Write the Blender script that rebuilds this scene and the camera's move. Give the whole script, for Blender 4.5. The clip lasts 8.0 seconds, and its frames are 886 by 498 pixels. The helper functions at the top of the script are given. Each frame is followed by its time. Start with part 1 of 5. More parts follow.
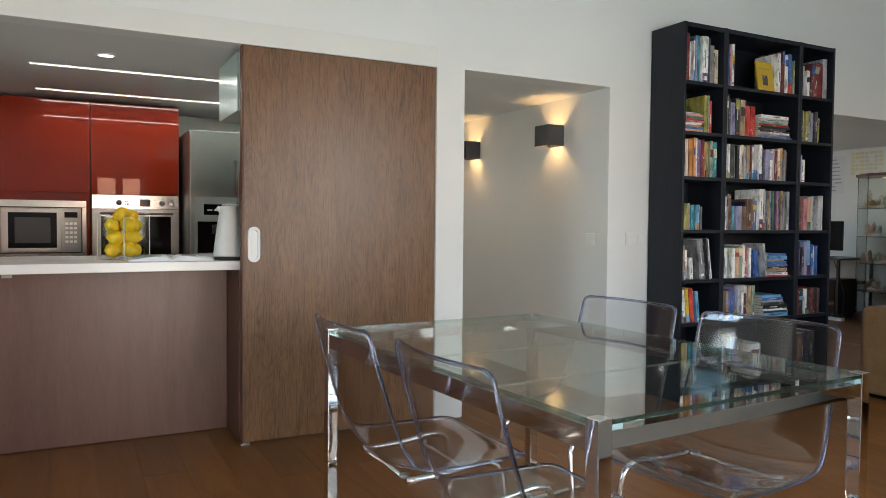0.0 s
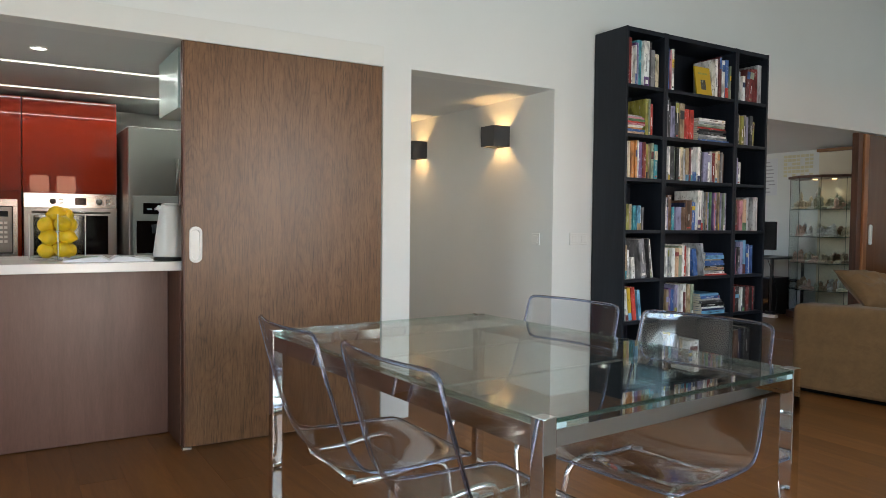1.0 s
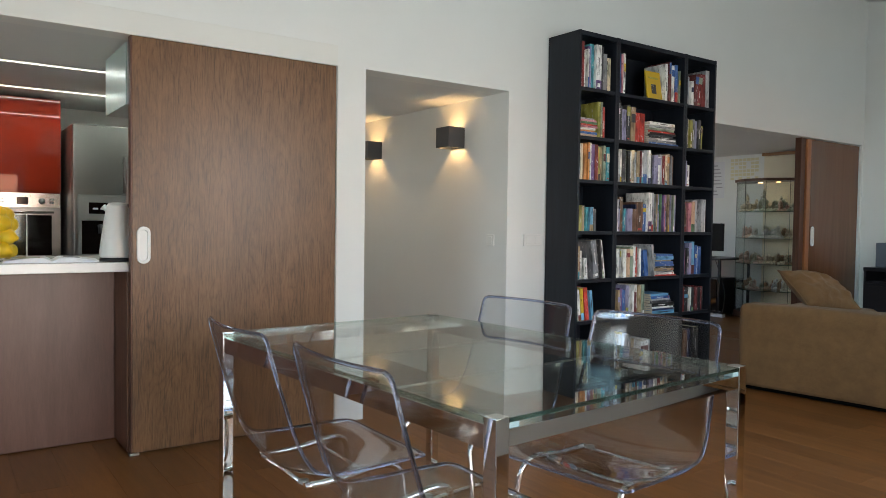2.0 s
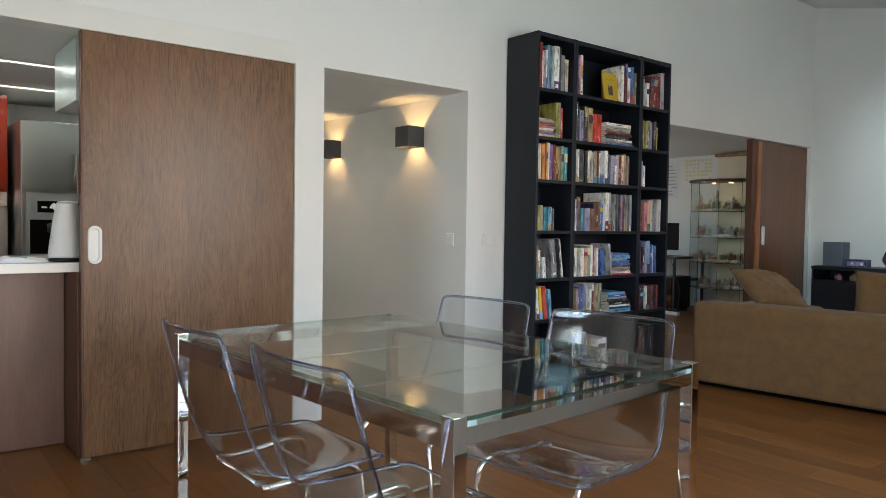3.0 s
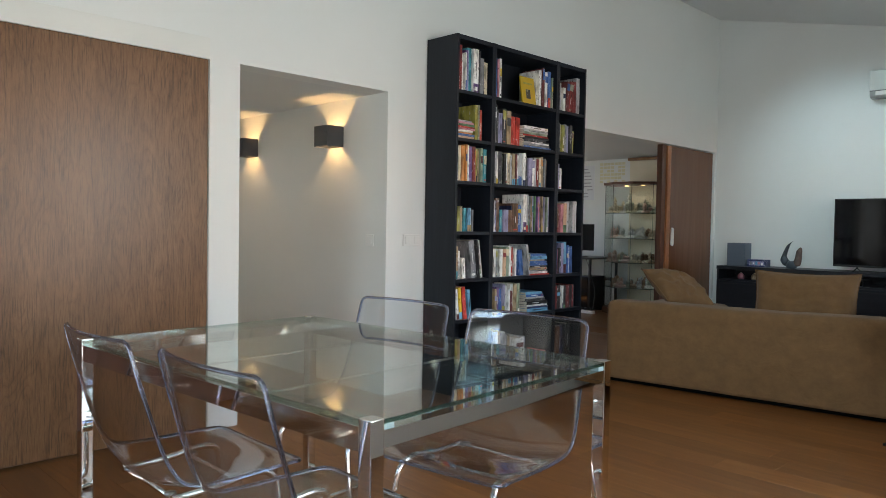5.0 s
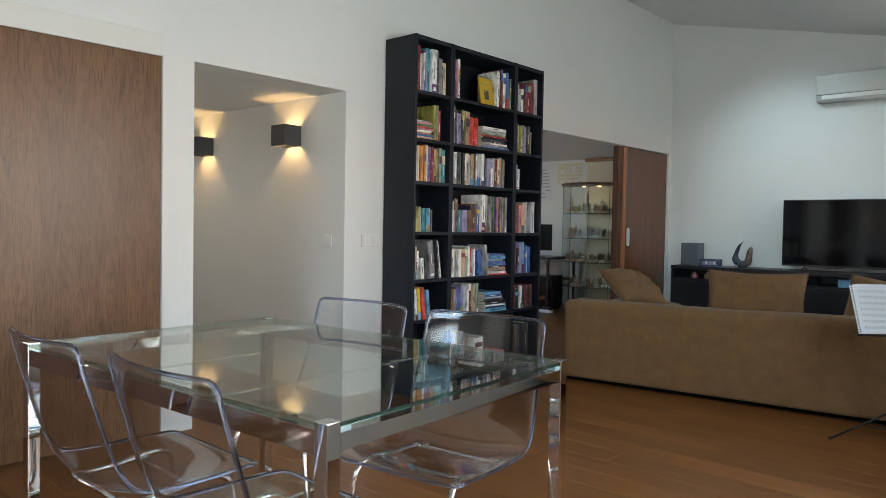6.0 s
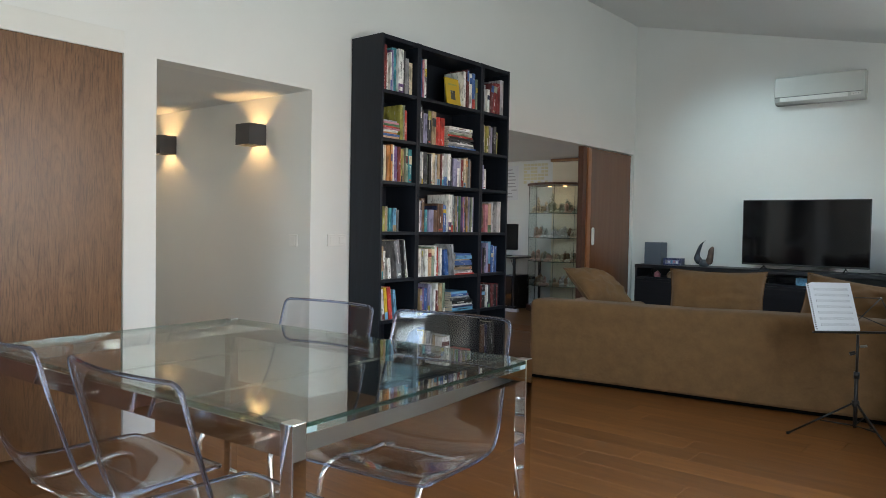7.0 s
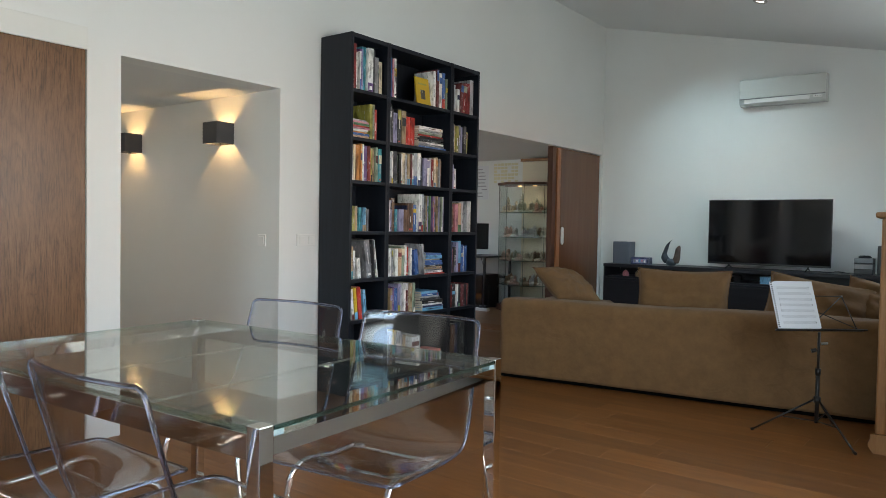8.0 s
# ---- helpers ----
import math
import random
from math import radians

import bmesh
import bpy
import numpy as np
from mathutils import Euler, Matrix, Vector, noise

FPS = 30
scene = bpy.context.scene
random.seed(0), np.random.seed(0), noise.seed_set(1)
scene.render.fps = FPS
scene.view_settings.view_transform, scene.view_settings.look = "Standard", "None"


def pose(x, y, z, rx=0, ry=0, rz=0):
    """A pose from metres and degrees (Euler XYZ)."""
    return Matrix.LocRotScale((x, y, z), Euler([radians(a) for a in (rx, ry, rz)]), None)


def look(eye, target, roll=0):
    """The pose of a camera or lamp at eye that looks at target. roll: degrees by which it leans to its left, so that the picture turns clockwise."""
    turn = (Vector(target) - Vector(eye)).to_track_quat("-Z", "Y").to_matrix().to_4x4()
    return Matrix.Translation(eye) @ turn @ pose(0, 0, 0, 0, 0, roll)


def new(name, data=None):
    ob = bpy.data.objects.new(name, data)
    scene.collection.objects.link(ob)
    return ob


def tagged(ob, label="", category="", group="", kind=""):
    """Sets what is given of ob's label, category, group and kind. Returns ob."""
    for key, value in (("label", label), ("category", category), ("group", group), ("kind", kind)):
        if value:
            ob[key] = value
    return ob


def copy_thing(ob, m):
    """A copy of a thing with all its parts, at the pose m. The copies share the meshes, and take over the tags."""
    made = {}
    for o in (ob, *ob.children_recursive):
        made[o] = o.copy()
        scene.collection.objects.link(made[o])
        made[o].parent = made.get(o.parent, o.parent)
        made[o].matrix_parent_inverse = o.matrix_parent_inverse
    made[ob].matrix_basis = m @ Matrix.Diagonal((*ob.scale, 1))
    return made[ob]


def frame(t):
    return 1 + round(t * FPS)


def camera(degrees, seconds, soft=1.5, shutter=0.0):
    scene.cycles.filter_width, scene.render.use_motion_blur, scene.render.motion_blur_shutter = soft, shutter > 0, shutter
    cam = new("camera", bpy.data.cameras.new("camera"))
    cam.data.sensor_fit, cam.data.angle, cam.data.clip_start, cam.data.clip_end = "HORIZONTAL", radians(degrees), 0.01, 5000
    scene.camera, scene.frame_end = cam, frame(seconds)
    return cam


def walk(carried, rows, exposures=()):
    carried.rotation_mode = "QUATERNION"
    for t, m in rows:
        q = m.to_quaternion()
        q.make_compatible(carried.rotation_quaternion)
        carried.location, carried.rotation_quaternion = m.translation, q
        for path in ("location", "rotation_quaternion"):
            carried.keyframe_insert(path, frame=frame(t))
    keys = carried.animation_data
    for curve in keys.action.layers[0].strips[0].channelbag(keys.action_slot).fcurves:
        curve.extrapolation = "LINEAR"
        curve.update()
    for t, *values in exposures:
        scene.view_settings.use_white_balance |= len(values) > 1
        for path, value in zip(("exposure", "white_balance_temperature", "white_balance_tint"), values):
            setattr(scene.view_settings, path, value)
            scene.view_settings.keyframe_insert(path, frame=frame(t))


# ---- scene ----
cam = camera(63.0, 8.0, soft=0.8)
PATH = [
    (0, (0.223, -0.039, 1.122), (1.145, 1.735, 1.051), 0.5),
    (0.5, (0.225, -0.039, 1.124), (1.21, 1.7, 1.053), 0.5),
    (1, (0.225, -0.039, 1.125), (1.274, 1.662, 1.054), 0.6),
    (1.5, (0.228, -0.038, 1.123), (1.331, 1.63, 1.055), 0.7),
    (3, (0.235, -0.041, 1.124), (1.475, 1.527, 1.057), 0.8),
    (3.5, (0.237, -0.045, 1.124), (1.516, 1.492, 1.058), 0.8),
    (4, (0.24, -0.045, 1.125), (1.561, 1.456, 1.06), 0.8),
    (4.5, (0.241, -0.045, 1.126), (1.602, 1.419, 1.062), 0.9),
    (6, (0.248, -0.049, 1.13), (1.728, 1.295, 1.069), 1.0),
    (6.5, (0.244, -0.053, 1.132), (1.755, 1.256, 1.07), 1.0),
    (7, (0.244, -0.055, 1.132), (1.784, 1.22, 1.071), 1.0),
    (7.5, (0.249, -0.052, 1.131), (1.814, 1.192, 1.07), 1.0),
    (8, (0.248, -0.059, 1.136), (1.838, 1.153, 1.074), 1.0),
]
walk(cam, [(t, look(eye, target, roll)) for t, eye, target, roll in PATH], exposures=[(0.0, 2.88), (8.0, 2.88)])

# ---- world, sun, large lights ----
world = bpy.data.worlds.new("sky")
scene.world = world
world.use_nodes = True
wn = world.node_tree.nodes
sky = wn.new("ShaderNodeTexSky")
sky.sky_type = "NISHITA"
sky.sun_disc = False
sky.sun_elevation, sky.sun_rotation = radians(74), radians(30)
world.node_tree.links.new(sky.outputs["Color"], wn["Background"].inputs["Color"])
wn["Background"].inputs["Strength"].default_value = 0.12


LAMPS = 0.08  # every lamp's power against the exposure


def lamp(name, kind, energy, colour, m, **settings):
    data = bpy.data.lights.new(name, kind)
    data.energy, data.color = energy * (1 if kind == "SUN" else LAMPS), colour
    for key, value in settings.items():
        if key == "size":
            data.shape, data.size, data.size_y = "RECTANGLE", value[0], value[1]
        elif key == "soft":
            data.shadow_soft_size = value
        elif key == "cone":
            data.spot_size, data.spot_blend = radians(value[0]), value[1]
        elif key == "spread":
            data.spread = radians(value)
        elif key == "angle":
            data.angle = radians(value)
    ob = new(name, data)
    ob.matrix_world = m
    return ob


lamp("sun", "SUN", 5.0, (1, 0.95, 0.87), look((2, 3.5, 14), (0, 0, 0)), angle=0.5)
BACK_Y = -0.28
# daylight in the openings of the window wall behind the camera, and fill lamps
DAY, COOL = (0.84, 0.97, 1.0), (0.74, 0.93, 1.0)
for wx, wide, low, watts in ((-1.85, 1.2, 0.85, 4), (2.75, 1.1, 0.85, 60)):
    mid = (low + 2.15) / 2
    lamp("window_daylight", "AREA", watts, DAY, look((wx, BACK_Y, mid), (wx, 5, mid - 2.4)), size=(wide, 2.15 - low), spread=150)
lamp("sofa_window_daylight", "AREA", 16, DAY, look((6.25, BACK_Y, 1.55), (5.4, 5, 3.4)), size=(1.3, 1.2), spread=170)
# added low fill at the second window, brightening door, counter and chairs
lamp("low_fill_light", "AREA", 42, (1.0, 0.96, 0.88), look((0.945, BACK_Y, 0.72), (0.945, 5, 0.5)), size=(0.6, 1.2), spread=160)
# added cool side fill in an assumed, unseen opening of the end wall
lamp("west_fill_light", "AREA", 14, COOL, look((-2.52, 1.8, 1.5), (8, 2.5, 1.1)), size=(1.6, 1.6), spread=100)
# added warm fill in an assumed, unseen opening of the study
lamp("study_fill_light", "AREA", 5, (1.0, 0.94, 0.83), look((7.0, 6.92, 1.4), (7.0, 3, 1.2)), size=(1.4, 1.2))


# ---- materials ----
def tree(name):
    m = bpy.data.materials.new(name)
    m.use_nodes = True
    t = m.node_tree
    return m, t, t.nodes["Principled BSDF"]


def node(t, kind, **values):
    n = t.nodes.new(kind)
    for key, value in values.items():
        n.inputs[key].default_value = value
    return n


def coords(t, scale=(1, 1, 1), rot=(0, 0, 0), random_shift=False):
    c = t.nodes.new("ShaderNodeTexCoord")
    mp = node(t, "ShaderNodeMapping", Scale=scale, Rotation=rot)
    t.links.new(c.outputs["Object"], mp.inputs["Vector"])
    if random_shift:
        info = t.nodes.new("ShaderNodeObjectInfo")
        mul = t.nodes.new("ShaderNodeMath")
        mul.operation = "MULTIPLY"
        mul.inputs[1].default_value = 37.0
        t.links.new(info.outputs["Random"], mul.inputs[0])
        t.links.new(mul.outputs[0], mp.inputs["Location"])
    return mp.outputs["Vector"]


def ramp(t, fac, stops):
    r = t.nodes.new("ShaderNodeValToRGB")
    els = r.color_ramp.elements
    while len(els) < len(stops):
        els.new(0.5)
    for e, (p, c) in zip(els, stops):
        e.position, e.color = p, (*c, 1)
    t.links.new(fac, r.inputs["Fac"])
    return r.outputs["Color"]


def bump(t, bsdf, height, strength, distance=0.002):
    b = node(t, "ShaderNodeBump", Strength=strength, Distance=distance)
    t.links.new(height, b.inputs["Height"])
    t.links.new(b.outputs["Normal"], bsdf.inputs["Normal"])


def paint(name, colour, rough=0.5, vary=0.06, scale=3.0, grain=90.0, relief=0.08, metal=0.0, coat=0.0, spec=0.5):
    """Painted, plastic or metal surface: colour varied at two scales, with a fine relief."""
    m, t, b = tree(name)
    v = coords(t)
    big = node(t, "ShaderNodeTexNoise", Scale=scale, Detail=4)
    fine = node(t, "ShaderNodeTexNoise", Scale=grain, Detail=3)
    t.links.new(v, big.inputs["Vector"])
    t.links.new(v, fine.inputs["Vector"])
    lo = tuple(max(0, c * (1 - vary)) for c in colour)
    hi = tuple(min(1, c * (1 + vary)) for c in colour)
    t.links.new(ramp(t, big.outputs["Fac"], [(0.3, lo), (0.7, hi)]), b.inputs["Base Color"])
    mr = node(t, "ShaderNodeMapRange", **{"To Min": max(0, rough - 0.06), "To Max": min(1, rough + 0.08)})
    t.links.new(big.outputs["Fac"], mr.inputs["Value"])
    t.links.new(mr.outputs["Result"], b.inputs["Roughness"])
    b.inputs["Metallic"].default_value = metal
    b.inputs["Coat Weight"].default_value = coat
    b.inputs["Coat Roughness"].default_value = 0.012
    b.inputs["Specular IOR Level"].default_value = spec
    if relief:
        bump(t, b, fine.outputs["Fac"], relief)
    return m


def wood(name, dark, mid, light, rough=0.4, axis="Z", stretch=14.0, figure=5.0, relief=0.12, per_piece=0.0, coat=0.0, cathedral=0.0, fine=0.45, dash=0.0, spec=0.5):
    """Wood with the grain along one axis: broad figure, fine pores."""
    m, t, b = tree(name)
    sc = {"X": (1, stretch, stretch), "Y": (stretch, 1, stretch), "Z": (stretch, stretch, 1)}[axis]
    v = coords(t, scale=sc, random_shift=per_piece > 0)
    warp = node(t, "ShaderNodeTexNoise", Scale=figure * 0.28, Detail=5, Roughness=0.6, Distortion=1.1)
    pores = node(t, "ShaderNodeTexNoise", Scale=figure * 3.2, Detail=6, Roughness=0.75)
    for n in (warp, pores):
        t.links.new(v, n.inputs["Vector"])
    mix = t.nodes.new("ShaderNodeMix")
    mix.inputs["Factor"].default_value = fine
    t.links.new(warp.outputs["Fac"], mix.inputs["A"])
    t.links.new(pores.outputs["Fac"], mix.inputs["B"])
    tone = mix.outputs["Result"]
    if cathedral:
        # thin dark growth lines: level lines of a field drawn out along the grain, in loops and arches
        xyz = t.nodes.new("ShaderNodeSeparateXYZ")
        t.links.new(coords(t), xyz.inputs[0])
        field = node(t, "ShaderNodeTexNoise", Scale=1.0, Detail=2.5, Roughness=0.45)
        t.links.new(coords(t, scale=(5.5, 5.5, 1.1)), field.inputs["Vector"])

        def calc(kind, a, b=0.0):
            n = t.nodes.new("ShaderNodeMath")
            n.operation = kind
            for k, value in enumerate((a, b)):
                if isinstance(value, float):
                    n.inputs[k].default_value = value
                else:
                    t.links.new(value, n.inputs[k])
            return n.outputs[0]

        phase = calc("ADD", calc("MULTIPLY", field.outputs["Fac"], 26.0), calc("MULTIPLY", xyz.outputs["X"], 9.0))
        rings = calc("POWER", calc("ABSOLUTE", calc("SINE", calc("MULTIPLY", phase, 3.1416))), 0.35)
        mixw = t.nodes.new("ShaderNodeMix")
        mixw.inputs["Factor"].default_value = cathedral
        t.links.new(tone, mixw.inputs["A"])
        t.links.new(rings, mixw.inputs["B"])
        tone = mixw.outputs["Result"]
    col = ramp(t, tone, [(0.33, dark), (0.5, mid), (0.66, light)])
    if dash:
        # short dark pores along the grain
        vd = coords(t, scale=tuple(260 if s > 1 else 11 for s in sc))
        dn = node(t, "ShaderNodeTexNoise", Scale=1.0, Detail=2)
        t.links.new(vd, dn.inputs["Vector"])
        shade = ramp(t, dn.outputs["Fac"], [(0.52, (1, 1, 1)), (0.68, (1 - dash, 1 - dash, 1 - dash))])
        mul = t.nodes.new("ShaderNodeMix")
        mul.data_type, mul.blend_type = "RGBA", "MULTIPLY"
        mul.inputs["Factor"].default_value = 1.0
        t.links.new(col, mul.inputs[6])
        t.links.new(shade, mul.inputs[7])
        col = mul.outputs[2]
    if per_piece:
        info = t.nodes.new("ShaderNodeObjectInfo")
        mr = node(t, "ShaderNodeMapRange", **{"To Min": 1 - per_piece, "To Max": 1 + per_piece})
        t.links.new(info.outputs["Random"], mr.inputs["Value"])
        hsv = t.nodes.new("ShaderNodeHueSaturation")
        t.links.new(mr.outputs["Result"], hsv.inputs["Value"])
        t.links.new(col, hsv.inputs["Color"])
        col = hsv.outputs["Color"]
    t.links.new(col, b.inputs["Base Color"])
    mr = node(t, "ShaderNodeMapRange", **{"To Min": rough - 0.07, "To Max": rough + 0.1})
    t.links.new(pores.outputs["Fac"], mr.inputs["Value"])
    t.links.new(mr.outputs["Result"], b.inputs["Roughness"])
    b.inputs["Coat Weight"].default_value = coat
    b.inputs["Coat Roughness"].default_value = 0.15
    b.inputs["Specular IOR Level"].default_value = spec
    bump(t, b, pores.outputs["Fac"], relief)
    return m


def clear(name, colour, ior=1.45, rough=0.0):
    m, t, b = tree(name)
    b.inputs["Base Color"].default_value = (*colour, 1)
    b.inputs["Transmission Weight"].default_value = 1.0
    b.inputs["IOR"].default_value = ior
    b.inputs["Roughness"].default_value = rough
    return m


def sheet(name, colour, gloss=0.04, rough=0.01):
    """A clear sheet too thin to bend the light: it tints what is behind, and mirrors more at a slant."""
    m, t, b = tree(name)
    t.nodes.remove(b)
    lw = node(t, "ShaderNodeLayerWeight", Blend=0.5)
    power = t.nodes.new("ShaderNodeMath")
    power.operation = "POWER"
    power.inputs[1].default_value = 5.0
    t.links.new(lw.outputs["Facing"], power.inputs[0])
    mr = node(t, "ShaderNodeMapRange", **{"To Min": gloss, "To Max": 1.0})
    t.links.new(power.outputs[0], mr.inputs["Value"])
    see = node(t, "ShaderNodeBsdfTransparent", Color=(*colour, 1))
    gl = node(t, "ShaderNodeBsdfGlossy", Roughness=rough)
    mix = t.nodes.new("ShaderNodeMixShader")
    t.links.new(mr.outputs["Result"], mix.inputs["Fac"])
    t.links.new(see.outputs[0], mix.inputs[1])
    t.links.new(gl.outputs[0], mix.inputs[2])
    t.links.new(mix.outputs[0], t.nodes["Material Output"].inputs["Surface"])
    return m


def glow(name, colour, strength):
    m, t, b = tree(name)
    b.inputs["Base Color"].default_value = (*colour, 1)
    b.inputs["Emission Color"].default_value = (*colour, 1)
    b.inputs["Emission Strength"].default_value = strength * LAMPS
    return m


def cloth(name, colour, rough=0.9, sheen=0.4):
    m, t, b = tree(name)
    v = coords(t)
    big = node(t, "ShaderNodeTexNoise", Scale=9.0, Detail=8, Roughness=0.7)
    fine = node(t, "ShaderNodeTexNoise", Scale=260.0, Detail=2)
    for n in (big, fine):
        t.links.new(v, n.inputs["Vector"])
    lo, hi = tuple(c * 0.85 for c in colour), tuple(c * 1.14 for c in colour)
    t.links.new(ramp(t, big.outputs["Fac"], [(0.35, lo), (0.68, hi)]), b.inputs["Base Color"])
    b.inputs["Roughness"].default_value = rough
    b.inputs["Sheen Weight"].default_value = sheen
    folds = node(t, "ShaderNodeTexNoise", Scale=7.0, Detail=3, Distortion=0.8)
    t.links.new(v, folds.inputs["Vector"])
    soft_fold = node(t, "ShaderNodeBump", Strength=0.6, Distance=0.02)
    t.links.new(folds.outputs["Fac"], soft_fold.inputs["Height"])
    nap = node(t, "ShaderNodeBump", Strength=0.25, Distance=0.002)
    t.links.new(fine.outputs["Fac"], nap.inputs["Height"])
    t.links.new(soft_fold.outputs["Normal"], nap.inputs["Normal"])
    t.links.new(nap.outputs["Normal"], b.inputs["Normal"])
    return m


def printed(name, colour):
    """A printed book cover: broad colour changes and small flecks like lettering, other on every book."""
    m, t, b = tree(name)
    v = coords(t, scale=(1, 1, 0.4), random_shift=True)
    big = node(t, "ShaderNodeTexNoise", Scale=26.0, Detail=4)
    flecks = node(t, "ShaderNodeTexNoise", Scale=95.0, Detail=2, Roughness=0.6)
    for n in (big, flecks):
        t.links.new(v, n.inputs["Vector"])
    lum = sum(colour) / 3
    other = tuple(min(1, c * 0.35 + 0.42) for c in colour) if lum < 0.28 else tuple(c * 0.3 for c in colour)
    ground = ramp(t, big.outputs["Fac"], [(0.34, tuple(c * 0.42 for c in colour)), (0.47, colour), (0.68, tuple(min(1, c * 1.25 + 0.03) for c in colour))])
    mask = ramp(t, flecks.outputs["Fac"], [(0.6, (0, 0, 0)), (0.66, (1, 1, 1))])
    where = ramp(t, big.outputs["Fac"], [(0.46, (0, 0, 0)), (0.54, (0.9, 0.9, 0.9))])
    amount = t.nodes.new("ShaderNodeMath")
    amount.operation = "MULTIPLY"
    t.links.new(mask, amount.inputs[0])
    t.links.new(where, amount.inputs[1])
    mix = t.nodes.new("ShaderNodeMix")
    mix.data_type = "RGBA"
    t.links.new(amount.outputs[0], mix.inputs["Factor"])
    t.links.new(ground, mix.inputs[6])
    mix.inputs[7].default_value = (*other, 1)
    t.links.new(mix.outputs[2], b.inputs["Base Color"])
    b.inputs["Roughness"].default_value = 0.42
    return m


